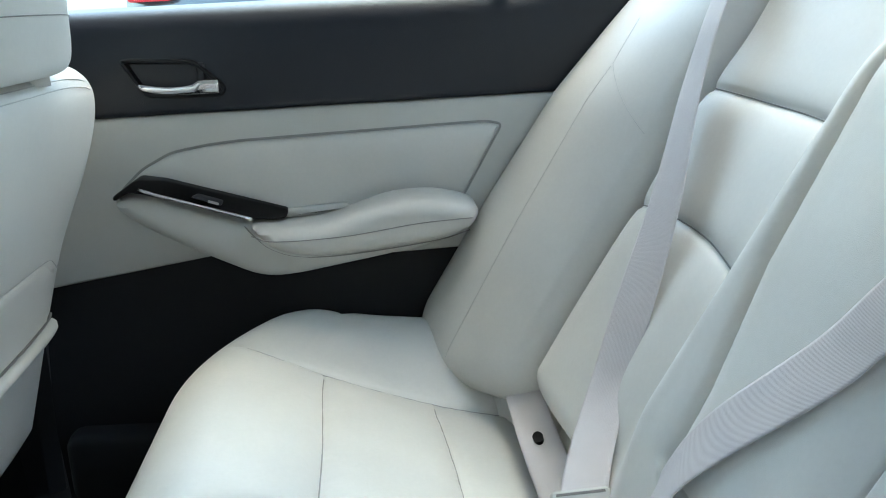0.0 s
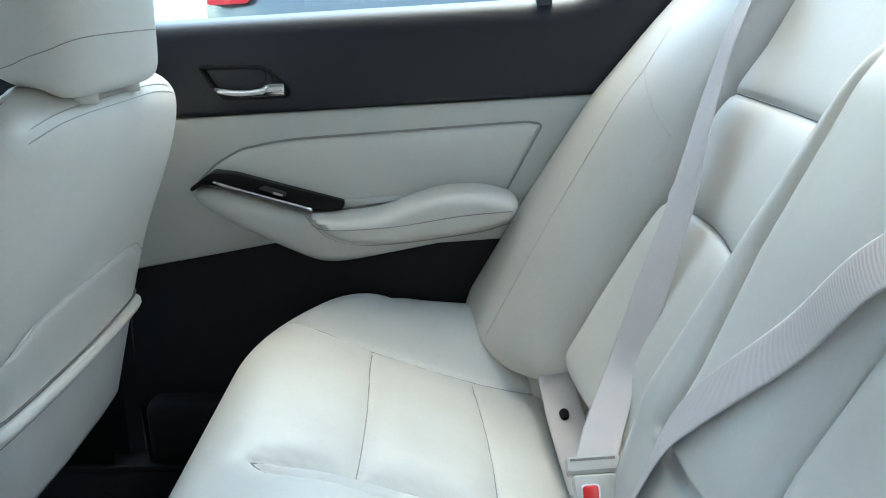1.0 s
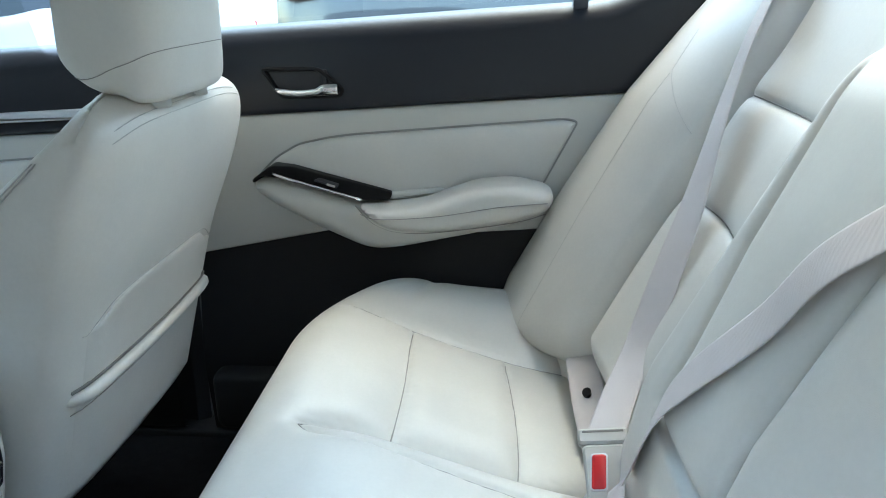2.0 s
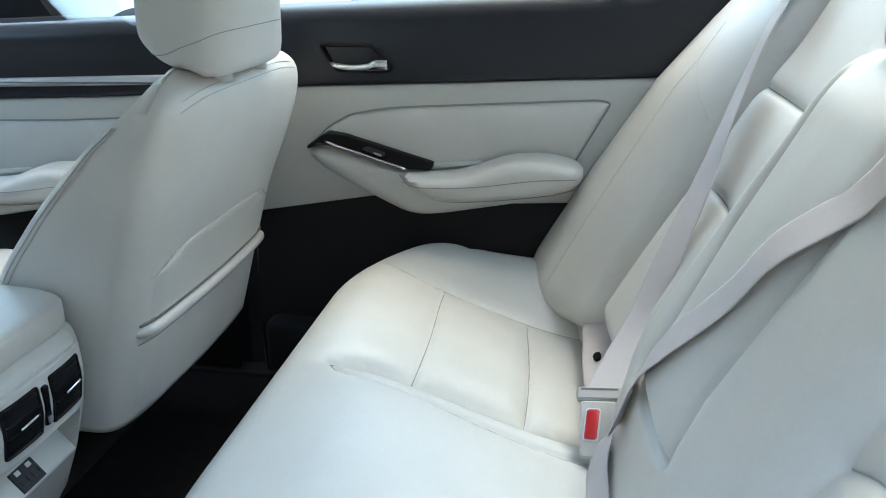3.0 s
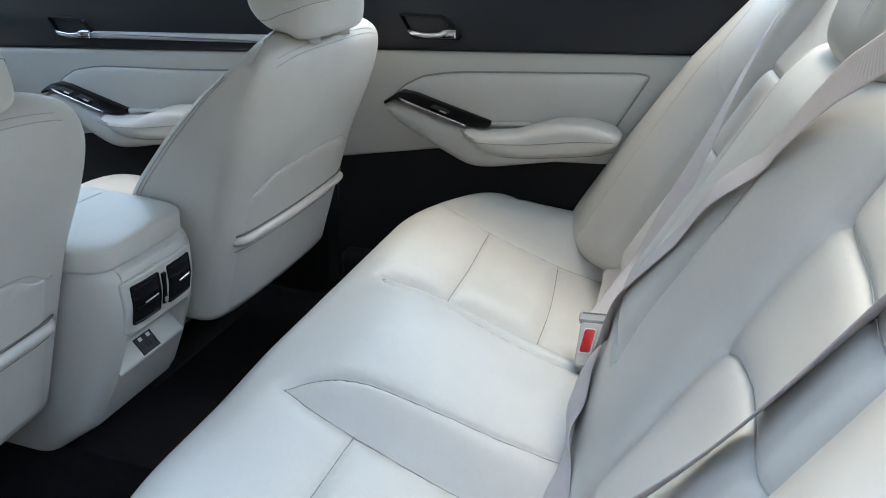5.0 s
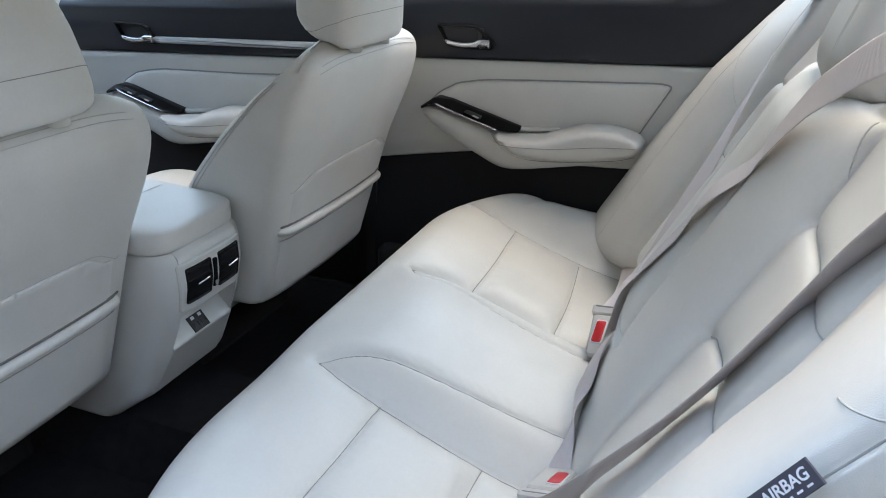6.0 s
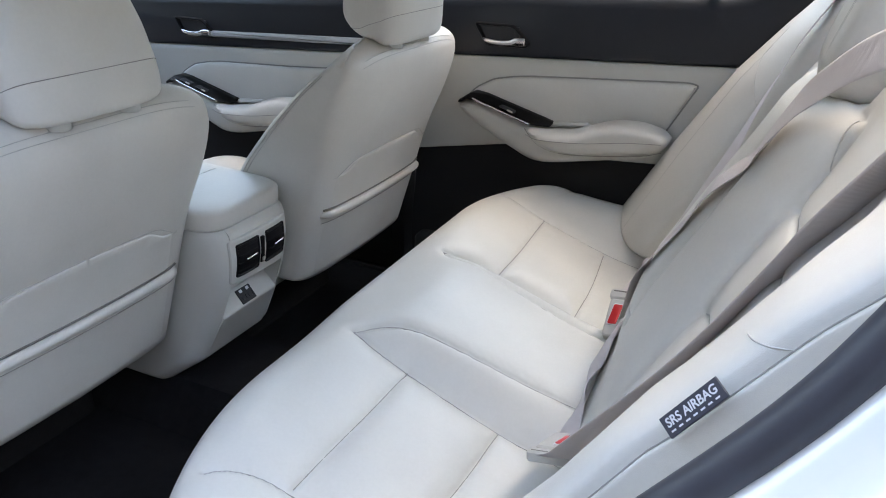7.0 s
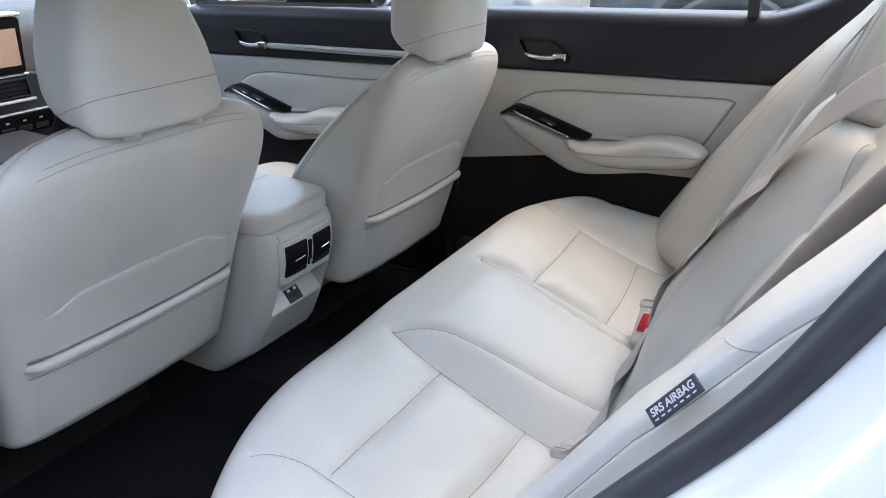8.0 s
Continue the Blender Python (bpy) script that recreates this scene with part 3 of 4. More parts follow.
def backrest(S, Y):
    x, z = np.interp(S, BL, BX), np.interp(S, BL, BZ)
    e = 0.003
    tx, tz = np.interp(S + e, BL, BX) - np.interp(S - e, BL, BX), np.interp(S + e, BL, BZ) - np.interp(S - e, BL, BZ)
    ln = np.hypot(tx, tz) + 1e-9
    nx, nz = -tz / ln, tx / ln
    ay = np.abs(Y)
    mid = np.where(Y > 0, ss(ay, 0.215, 0.145), np.sqrt(np.clip(1 - (np.clip(ay - 0.085, 0, 1) / 0.122) ** 2, 0, 1)))
    h = (0.012 + 0.033 * ss(z, 0.32, 0.46) + 0.008 * ss(ay, 0.14, 0.02) * ss(z, 0.32, 0.46)) * mid * np.sqrt(np.clip(1 - (np.clip(z - 0.735, 0, 1) / 0.068) ** 2, 0, 1)) - 0.004 * ss(ay, 0.17, 0.23) * ss(z, 0.42, 0.58)
    rim = np.where(Y > 0, np.interp(z, [0.42, 0.50, 0.60, 0.75], [0.088, 0.098, 0.128, 0.145]), np.interp(z, [0.42, 0.50, 0.60, 0.75], [0.090, 0.072, 0.072, 0.078]))
    h -= (0.010 * np.exp(-((ay - rim) / 0.005) ** 2) + 0.006 * np.exp(-((ay - rim) / 0.016) ** 2)) * ss(z, 0.80, 0.74) * ss(z, 0.427, 0.437)
    h -= 0.012 * np.exp(-((z - 0.43) / 0.006) ** 2) * ss(ay, rim + 0.004, rim - 0.004)
    h += 0.008 * ss(ay, 0.20, 0.27) * ss(z, 0.64, 0.52) * ss(ay, 0.50, 0.40)
    h += 0.010 * ss(ay, 0.30, 0.42) * ss(z, 0.80, 0.70) - 0.045 * np.clip((ay - 0.430) / 0.032, 0, 1.4) ** 2.2
    h -= 0.055 * np.clip((0.366 - z) / 0.045, 0, 1.15) ** 2 * ss(ay, 0.20, 0.24)
    h += 0.004 * ss(ay, 0.18, 0.26) * ss(ay, 0.48, 0.40) * ss(np.abs(z - 0.652), 0.10, 0.02)
    h -= 0.06 * ss(z, 0.80, 0.845) * ss(ay, 0.165, 0.125)
    for k in range(3):
        d = np.where(Y > 0, seg_dist(z, ay, B_SEAMS[min(k, 1)]) + (9 if k > 1 else 0), seg_dist(z, ay, B_SEAMS_LEFT[k]))
        h -= 0.004 * np.exp(-(d / 0.004) ** 2) + 0.003 * np.exp(-(d / 0.014) ** 2)
    return x + nx * h - YAW * Y, Y, z + nz * h


back_part = grid_solid("backrest", backrest, np.linspace(0, BL[-1], 230), np.linspace(-0.70, 0.70, 420), LEATHER, rear_seat, "light leather backrest with a raised middle section")


def backrest_at(z, y, off=0.0):
    k = int(np.argmax(BZ))
    s = float(np.interp(z, BZ[:k], BL[:k]))
    X, Y, Z = backrest(np.array([s]), np.array([y]))
    p = Vector((X[0], Y[0], Z[0])) + BN * off
    return (p.x, p.y, p.z)


for sgn in (1, -1):
    for line in (B_SEAMS if sgn > 0 else B_SEAMS_LEFT):
        seam_on(lambda z, y: backrest_at(z, y, 0.0006), line, sgn, back_part, mat=SEAM if sgn > 0 else STITCH)


# side bolsters
def bolster_point(z, u, side):
    """Rounded outer bolster: u runs from its inner edge across the front and round to the outer side."""
    y_in, y_out = 0.458, (0.690 if side > 0 else 0.678)
    x_in = BX0 + BS * (z - BZ0) - YAW * side * y_in
    x_out = interp(z, [(0.25, 0.262), (0.35, 0.314), (0.523, 0.410), (0.695, 0.514), (0.80, 0.598), (0.86, 0.650), (1.0, 0.75)]) + (0.0 if side > 0 else interp(z, [(0.35, 0.030), (0.6, 0.066), (0.72, 0.068), (0.80, 0.060)]))
    low = min(1.0, max(0.0, (z - interp(u, [(0, 0.300), (0.4, 0.280), (0.6, 0.290), (0.8, 0.318), (1, 0.325)])) / 0.06))
    low = math.sqrt(max(0.0, 1 - (1 - low) ** 2))
    if u < 0.75:
        t = u / 0.75
        y = y_in + (y_out - y_in) * t
        k = math.sin(t * math.pi / 2) ** (0.9 if side > 0 else 1.5)
        x = x_in + (x_out - x_in) * k - (0.022 if side > 0 else 0.008) * min(1, t / 0.07) ** 0.5 * (1 - t) + 0.034 * (1 - min(1, t / 0.05)) ** 2
    else:
        t = (u - 0.75) / 0.25
        q = min(1, t * 2) * math.pi / 2
        y = y_out + 0.022 * math.sin(q)
        x = x_out + 0.024 * (1 - math.cos(q)) + 0.16 * max(0, t - 0.45)
    x += (1 - low) * 0.06
    if side < 0 and u > 0.7:
        k = gauss(u - 0.835, 0.012)
        x += 0.006 * k
        y -= 0.003 * k
    return Vector((x, side * y, z))


def on_bolster(pairs, side, lift=0.0002):
    return [bolster_point(z, u, side) + Vector((-1, -0.6 * side, 0.4)) * lift for z, u in pairs]


def ramp_pairs(z0, u0, z1, u1, n):
    return [(z0 + (z1 - z0) * k / (n - 1), u0 + (u1 - u0) * k / (n - 1)) for k in range(n)]


for side in (1, -1):
    us = np.r_[np.linspace(0, 0.06, 6), np.linspace(0.07, 0.83, 50), np.linspace(0.835, 0.94, 34), np.linspace(0.95, 1, 6)]
    zs = np.concatenate([np.linspace(0.250, 0.37, 30), np.linspace(0.38, 0.97, 50)])
    bol = solid("side_bolster", *sheet(lambda z, u: bolster_point(z, u, side), zs, us), LEATHER, rear_seat, "light leather side bolster" + (" with sewn-in airbag label" if side < 0 else ""))
    if side > 0:
        tube("seam", on_bolster(ramp_pairs(0.33, 0.33, 0.738, 0.40, 30), side), 0.00032, STITCH, bol, n=5)
        tube("seam", on_bolster(ramp_pairs(0.80, 0.46, 0.742, 0.40, 8) + ramp_pairs(0.735, 0.37, 0.665, 0.05, 12), side), 0.00032, STITCH, bol, n=5)
    if side < 0:
        tube("seam", on_bolster(ramp_pairs(0.40, 0.835, 0.93, 0.835, 60), side), 0.0007, SEAM, bol, n=5)
        tube("seam", on_bolster(ramp_pairs(0.778, 0.73, 0.786, 0.835, 12), side), 0.0006, STITCH, bol, n=5)
        L0, L1 = Vector((0.6095, -0.7055, 0.7245)), Vector((0.6355, -0.700, 0.760))
        lx = (L1 - L0).normalized()
        ln = Vector((-0.45, -0.85, 0.35))
        ln = (ln - lx * ln.dot(lx)).normalized()
        ly = ln.cross(lx)
        lm = lambda a, b, h: tuple(L0 + lx * a + ly * (b - 0.012) + ln * (0.003 + h))
        tag = pad("airbag_label", [(0.001, 0.0035), (0.0435, 0.0035), (0.0435, 0.0165), (0.001, 0.0165)], [(0, -0.001), (0, 0.0006), (0.0004, 0.001)], lm, LABEL, bol, "black sewn airbag label with white print")
        txt = bpy.data.curves.new("label_text", "FONT")
        txt.body, txt.size, txt.extrude, txt.offset, txt.shear = "SRS AIRBAG", 0.0075, 0.00012, 0.00016, 0.1
        tmp = bpy.data.objects.new("label_text", txt)
        me = bpy.data.meshes.new_from_object(tmp)
        w = max(v.co.x for v in me.vertices)
        for v in me.vertices:
            v.co = lm(0.0035 + v.co.x * 0.037 / w, 0.0090 + v.co.y, 0.0012 + v.co.z)
        me.materials.append(PRINT)
        lt = new("label_text", me)
        lt.parent = tag
        lt["label"] = "white printed words"
        bpy.data.objects.remove(tmp)
        for k in range(7):
            a0 = 0.004 + k * 0.0054
            pad("print_bar", [(a0, 0.0058), (a0 + 0.0030, 0.0058), (a0 + 0.0030, 0.0068), (a0, 0.0068)], [(0, 0.0008), (0, 0.0012)], lm, PRINT, tag, smooth=False)


# head restraints of the bench
def cushion_block(name, centre, half, mat, parent, label="", lean=0.0, e=0.45, n=28, m=18):
    """A soft rounded block (superellipsoid), leaned about the y axis."""
    rings = []
    for i in range(m + 1):
        v = -math.pi / 2 + math.pi * i / m
        cv, sv = math.cos(v), math.sin(v)
        ring = []
        for k in range(n):
            u = 2 * math.pi * k / n
            p = Vector((half[0] * abs(cv) ** e * abs(math.cos(u)) ** e * math.copysign(1, math.cos(u)),
                        half[1] * abs(cv) ** e * abs(math.sin(u)) ** e * math.copysign(1, math.sin(u)),
                        half[2] * abs(sv) ** e * math.copysign(1, sv)))
            p.rotate(Euler((0, lean, 0)))
            ring.append(p + Vector(centre))
        rings.append(ring)
    return solid(name, *loft(rings), mat, parent, label)


rest_c, rest_h, rest_lean = (0.732, 0.002, 0.886), (0.060, 0.132, 0.10), 0.30
bench_rest = cushion_block("head_restraint", rest_c, rest_h, LEATHER, rear_seat, "light leather middle head restraint", lean=rest_lean, e=0.46, n=64, m=36)


def rest_loop(y, grow=1.006):
    """Seam round the head restraint at a distance y from its middle."""
    out = []
    cy_ = (1 - abs(y / rest_h[1]) ** 4) ** 0.25
    for a in np.linspace(-2.4, 2.4, 60):
        v = Vector((-rest_h[0] * cy_ * abs(math.cos(a)) ** 0.5 * math.copysign(1, math.cos(a)) * grow, y, rest_h[2] * cy_ * abs(math.sin(a)) ** 0.5 * math.copysign(1, math.sin(a)) * grow))
        v.rotate(Euler((0, rest_lean, 0)))
        out.append(v + Vector(rest_c))
    return out


for y in (-0.088, -0.082, 0.082, 0.088):
    tube("seam", rest_loop(y), 0.0007, STITCH, bench_rest, n=5)

# ---- seat belts ----
side_y = Vector((0, 1, 0))


def belt(label, paths, at):
    b = thing("seat_belt", label, "seat belt", at, group="rear seat belts")
    for nm, path in paths:
        ribbon(nm, [(Vector(q), Vector(s)) for q, s in path], WEB, b)
    return b


def buckle_pose(sgn):
    """Axes of a buckle: across, out of its face, and up the strap."""
    up_ = Vector((0.0, 0.84, 0.54)).normalized() if sgn > 0 else Vector((-0.05, -0.9, 0.32)).normalized()
    out = Vector((-0.15, -0.45, 0.88))
    out = (out - up_ * out.dot(up_)).normalized()
    across = up_.cross(out)
    o = Vector((0.433, 0.148, 0.337) if sgn > 0 else (0.441, -0.256, 0.324))
    return Matrix(((across.x, -out.x, up_.x, o.x), (across.y, -out.y, up_.y, o.y), (across.z, -out.z, up_.z, o.z), (0, 0, 0, 1)))


def tongue(sgn, b):
    m = buckle_pose(sgn)
    place = lambda a, c, h: tuple(m @ Vector((a, -h, c)))
    pad("tongue", [(-0.030, 0.026), (0.030, 0.026), (0.030, 0.046), (-0.030, 0.046)], [(0.002, -0.007), (0, -0.004), (0, 0.005), (0.003, 0.008)], place, BUCKLE, b, "light plastic belt tongue", r=0.006)
    pad("tongue_slot", [(-0.024, 0.0395), (0.024, 0.0395), (0.024, 0.042), (-0.024, 0.042)], [(0, 0.007), (0, 0.0085)], place, GAP_SHADE, b, "dark webbing slot")


def buckle(sgn, label):
    b = thing("belt_buckle", label, "buckle", (0.43, sgn * 0.14, 0.27), group="rear belt buckles")
    m = buckle_pose(sgn)
    place = lambda a, c, h: tuple(m @ Vector((a, -h, c)))
    pad("housing", [(-0.022, -0.055), (0.022, -0.055), (0.025, 0.024), (-0.025, 0.024)], [(0.003, -0.010), (0, -0.007), (0, 0.007), (0.003, 0.010)], place, BUCKLE, b, "light plastic buckle housing", r=0.007)
    pad("button_rim", [(-0.019, -0.033), (0.001, -0.033), (0.004, 0.012), (-0.016, 0.012)], [(0, 0.008), (0, 0.0112), (0.001, 0.0118)], place, PRINT, b, "pale rim round the button", r=0.005)
    pad("release_button", [(-0.017, -0.031), (-0.001, -0.031), (0.002, 0.010), (-0.014, 0.010)], [(0, 0.010), (0, 0.0125), (0.002, 0.0138)], place, RED, b, "red release button", r=0.004)
    return b


right_belt = belt("light grey shoulder belt across the passenger-side backrest", [("webbing", [((0.745, 0.56, 0.98), (-0.05, -1.0, 0.2)), ((0.645, 0.455, 0.824), (-0.02, -0.99, 0.15)), ((0.606, 0.415, 0.738), (0.04, -0.97, 0.15)), ((0.578, 0.375, 0.669), (0.16, -0.94, 0.15)), ((0.554, 0.342, 0.603), (0.38, -0.88, 0.15)), ((0.518, 0.306, 0.512), (0.62, -0.75, 0.15)), ((0.486, 0.274, 0.430), (0.68, -0.70, 0.15)), ((0.456, 0.228, 0.383), (0.76, -0.60, 0.14)), ((0.433, 0.176, 0.353), (0.86, -0.45, 0.12))])], (0.66, 0.5, 0.82))
left_belt = belt("light grey shoulder belt across the driver-side backrest", [("webbing", [((0.79, -0.47, 0.95), (0.45, 0.75, -0.5)), ((0.698, -0.424, 0.79), (0.4, 0.78, -0.5)), ((0.662, -0.404, 0.720), (0.3, 0.80, -0.52)), ((0.616, -0.398, 0.638), (0.2, 0.83, -0.52)), ((0.576, -0.395, 0.573), (0.18, 0.83, -0.52)), ((0.532, -0.382, 0.503), (0.25, 0.80, -0.52)), ((0.490, -0.352, 0.428), (0.35, 0.75, -0.48)), ((0.464, -0.320, 0.373), (0.55, 0.65, -0.40)), ((0.446, -0.297, 0.344), (0.85, 0.4, -0.15))])], (0.7, -0.49, 0.8))
belt("light grey middle belt draped over the raised backrest", [
    ("webbing", [((0.78, -0.28, 0.915), (0.1, 0.4, 0.85)), ((0.705, -0.205, 0.875), (0.1, 0.45, 0.85)), ((0.658, -0.145, 0.822), (0.15, 0.55, 0.78)), ((0.637, -0.124, 0.789), (0.18, 0.68, 0.65)), ((0.615, -0.102, 0.745), (0.18, 0.82, 0.48)), (backrest_at(0.69, -0.078, 0.014), (0.18, 0.88, 0.40)), (backrest_at(0.63, -0.042, 0.009), (0.18, 0.91, 0.36)), (backrest_at(0.568, -0.012, 0.004), (0.18, 0.91, 0.36)), (backrest_at(0.487, 0.038, 0.005), (0.2, 0.92, 0.25)), (backrest_at(0.437, 0.062, 0.008), (0.3, 0.95, 0.0)), ((0.452, 0.100, 0.366), (0.4, 1, -0.3))]),
    ("lap_webbing", [((0.438, 0.11, 0.335), (0.5, 0.1, 1)), ((0.430, 0.06, 0.318), (0.6, 0, 1)), ((0.427, -0.01, 0.312), (0.8, 0, 0.8)), ((0.432, -0.08, 0.305), (0.1, 0.3, 1)), ((0.432, -0.15, 0.298), (0.7, 0, 0.8)), ((0.445, -0.21, 0.285), (0.6, 0, 1))])], (0.7, -0.13, 0.86))
tongue(1, right_belt)
tongue(-1, left_belt)
buckle(1, "light plastic seat belt buckle with red button")
buckle(-1, "light plastic seat belt buckle with red button")
strap = thing("belt_anchor", "pale belt anchor strap tucked behind the cushion", "belt anchor", (0.45, 0.42, 0.27))
ribbon("anchor_strap", [(Vector(q), Vector(s)) for q, s in (((0.440, 0.50, 0.312), (1, 0.2, 0.4)), ((0.436, 0.46, 0.316), (1, 0.2, 0.3)), ((0.436, 0.415, 0.310), (1, 0.2, 0.45)), ((0.437, 0.365, 0.303), (1, 0.2, 0.3)), ((0.440, 0.30, 0.295), (1, 0, 0.5)), ((0.446, 0.24, 0.280), (1, 0, 0.5)))], WEB, strap, w=0.05, th=0.003)
pad("anchor_hole", [(0.012 * math.cos(a) * 0.55, 0.012 * math.sin(a)) for a in np.linspace(0, 2 * math.pi, 16, endpoint=False)], [(0, -0.002), (0, 0.0036)], lambda a, b, h: (0.4355 + a * 0.95 - 0.3 * h, 0.372 + b, 0.3055 + a * 0.35 + h), GLOSS, strap, "black slot in the strap")

# ---- front seats ----
YS = 0.367


def front_seat(cx, cy, label, dz=0.0, tip=0.03, taper=0.0):
    s = thing("front_seat", label, "car seat", (cx - 0.4, cy, 0.0), group="front seats")
    rear = curve_at([(0.18, -0.255), (0.25, -0.236), (0.40, -0.195), (0.50, -0.166), (0.60, -0.125), (0.66, -0.104), (0.705, -0.095), (0.733, -0.104), (0.749, -0.122), (0.758, -0.145)])
    width = curve_at([(0.20, 0.228), (0.25, 0.235), (0.40, 0.247), (0.52, 0.256), (0.60, 0.266), (0.66, 0.264), (0.69, 0.254), (0.720, 0.236), (0.737, 0.212), (0.748, 0.180), (0.755, 0.135), (0.759, 0.08)])
    front = curve_at([(0.18, -0.50), (0.30, -0.47), (0.46, -0.415), (0.56, -0.340), (0.655, -0.247), (0.69, -0.207), (0.728, -0.165), (0.759, -0.150)])
    X = lambda z: rear(z) + cx

    def rear_x(y, z):
        w = width(z)
        q = min(1, abs(y) / w)
        return X(z) - 0.05 * q ** 14 - 0.012 * q ** 2

    def skin(z, a):
        """Point of the seat back at height z; a is 0 at the rear, 90 degrees at the side, 180 at the front."""
        w, xr, xf = width(z), rear(z) + cx, front(z) + cx
        ca, sa = math.cos(a), math.sin(a)
        e = 0.22 + 0.16 * smoothstep(z, 0.45, 0.74)
        yy = w * abs(sa) ** e * math.copysign(1, sa)
        q = abs(yy) / w
        if ca >= 0:
            xx = xr - 0.012 * q * q - (1 - abs(ca) ** e) * (xr - xf) * 0.45
        else:
            xx = xf + (1 - abs(ca) ** e) * (xr - xf) * 0.55 + 0.05 * (1 - q * q) * smoothstep(z, 0.7, 0.4)
        return Vector((xx, cy + yy, z))

    heights = np.concatenate([np.linspace(0.24, 0.68, 44), np.linspace(0.69, 0.758, 22)])
    shell = solid("backrest", *loft([[skin(z, 2 * math.pi * k / 112) for k in range(112)] for z in heights]), LEATHER, s, "light leather seat back")
    place = lambda a, b, h: (rear_x(a, b) + h, cy + a, b)
    # back panel with its upper edge dipping at the sides, and the pocket
    pan = [(-0.20, 0.25), (0.20, 0.25), (0.215, 0.482), (0.17, 0.485), (0.13, 0.507), (0.0, 0.515), (-0.13, 0.507), (-0.17, 0.485), (-0.215, 0.482)]
    soft_place = lambda a, b, h: place(a, b, h - 0.007 * smoothstep(abs(a), 0.180, 0.212))
    pad_grid("back_panel", pan, [(0, -0.004), (0, 0.0012), (0.003, 0.0032)], soft_place, LEATHER, s, "stitched lower back panel")
    poc = [(-0.205, 0.25), (0.205, 0.25), (0.214, 0.398), (-0.214, 0.398)]
    pk = pad_grid("map_pocket", poc, [(0, -0.004), (0, 0.003), (0.003, 0.0055)], soft_place, LEATHER, s, "leather map pocket with a rolled edge")
    tube("pocket_edge", [place(a, 0.399, 0.0075 - 0.016 * smoothstep(abs(a), 0.196, 0.213)) for a in np.linspace(-0.213, 0.213, 60)], 0.0092, LEATHER, pk, "rolled pocket edge", n=10)
    # dark tube painted as the shade above the rolled pocket edge
    tube("pocket_shade", [place(a, 0.4105, 0.0035) for a in np.linspace(-0.212, 0.212, 24)], 0.0022, GAP_SHADE, pk, "dark strip painted as the shade in the pocket opening", n=6)
    tube("pocket_seam", [place(a, 0.380, 0.0060) for a in np.linspace(-0.212, 0.212, 24)], 0.0007, SEAM, pk, n=5)
    edge_pts = [(-0.205, 0.4825), (-0.195, 0.482), (-0.178, 0.492), (-0.14, 0.509), (-0.06, 0.515), (0.06, 0.515), (0.14, 0.509), (0.178, 0.492), (0.195, 0.482), (0.205, 0.4825)]
    tube("panel_seam", [place(q.x, q.y, 0.0022) for q in spline([(a, c, 0) for a, c in edge_pts], 8)], 0.0006, STITCH, shell, n=5)
    for sx in (-1, 1):
        for off in (100, 106):
            tube("piping", [skin(z, radians(sx * off)) + Vector((-0.0004, sx * 0.0008, 0)) for z in np.linspace(0.36, 0.70, 40)], 0.0009, STITCH, shell, n=5)
    for dz_ in (0, 0.009):
        tube("seam", [place(a, 0.725 + dz_ - 0.014 * (a / 0.205) ** 4, 0.0003) for a in np.linspace(-0.205, 0.205, 44)], 0.0006, STITCH, shell, n=5)
    # head restraint on two posts
    hy, hz, hx = cy - 0.012 * math.copysign(1, cy), 0.740, cx - 0.14
    def head(u, v):
        """u round the restraint from its rear middle, v from bottom to top."""
        w = 0.130 * (1 - 0.16 * smoothstep(v, 0.45, 1.0) - 0.03 * smoothstep(v, 0.2, 0.0)) * (1 - taper * smoothstep(v, 0.15, 0.95))
        cap_ = (1 - abs(2 * v - 1) ** 5) ** 0.30 if v > 0.5 else (1 - abs(2 * v - 1) ** 14) ** 0.22
        c, q = math.cos(u), math.sin(u)
        dep = 0.064 if c > 0 else 0.075
        x = dep * abs(c) ** 0.55 * math.copysign(1, c) * cap_
        y = w * abs(q) ** 0.5 * math.copysign(1, q) * (0.25 + 0.75 * cap_)
        z = 0.218 * v + (0.045 * smoothstep(-c, -0.4, 0.9) * (1 - v) ** 2) 
        return Vector((hx + x + tip * z, hy + y, hz + z))
    hv = [0.5 - 0.5 * math.cos(math.pi * k / 40) for k in range(1, 40)]
    side_us = [math.acos(math.copysign(abs(k) ** (1 / 0.55), k)) for k in np.linspace(1, -1, 41)]
    half_us = sorted(set(round(u, 5) for u in side_us + [math.asin(k * k) for k in np.linspace(0, 0.95, 14)] + [math.pi - math.asin(k * k) for k in np.linspace(0, 0.95, 14)]))
    rest = solid("head_restraint", *loft([[head(u, v) for u in half_us + [2 * math.pi - u for u in half_us[-2:0:-1]]] for v in hv]), LEATHER, s, "light leather head restraint")
    back_part_ = lambda u: 0.5 + 0.5 * math.copysign(abs(math.cos(u)) ** 0.55, math.cos(u))
    fall = curve_at([(0.0, 0.0), (0.16, 0.03), (0.5, 0.15), (0.78, 0.245), (0.92, 0.282), (1.0, 0.295)])
    line = [(u, fall(back_part_(u))) for u in [-u for u in half_us[::-1] if 0 < u < 2.9] + [u for u in half_us if u < 2.9]]
    tube("seam", [head(u, v) + Vector((math.cos(u) * 0.0006, math.sin(u) * 0.0006, 0)) for u, v in line], 0.0006, SEAM, rest, n=5)
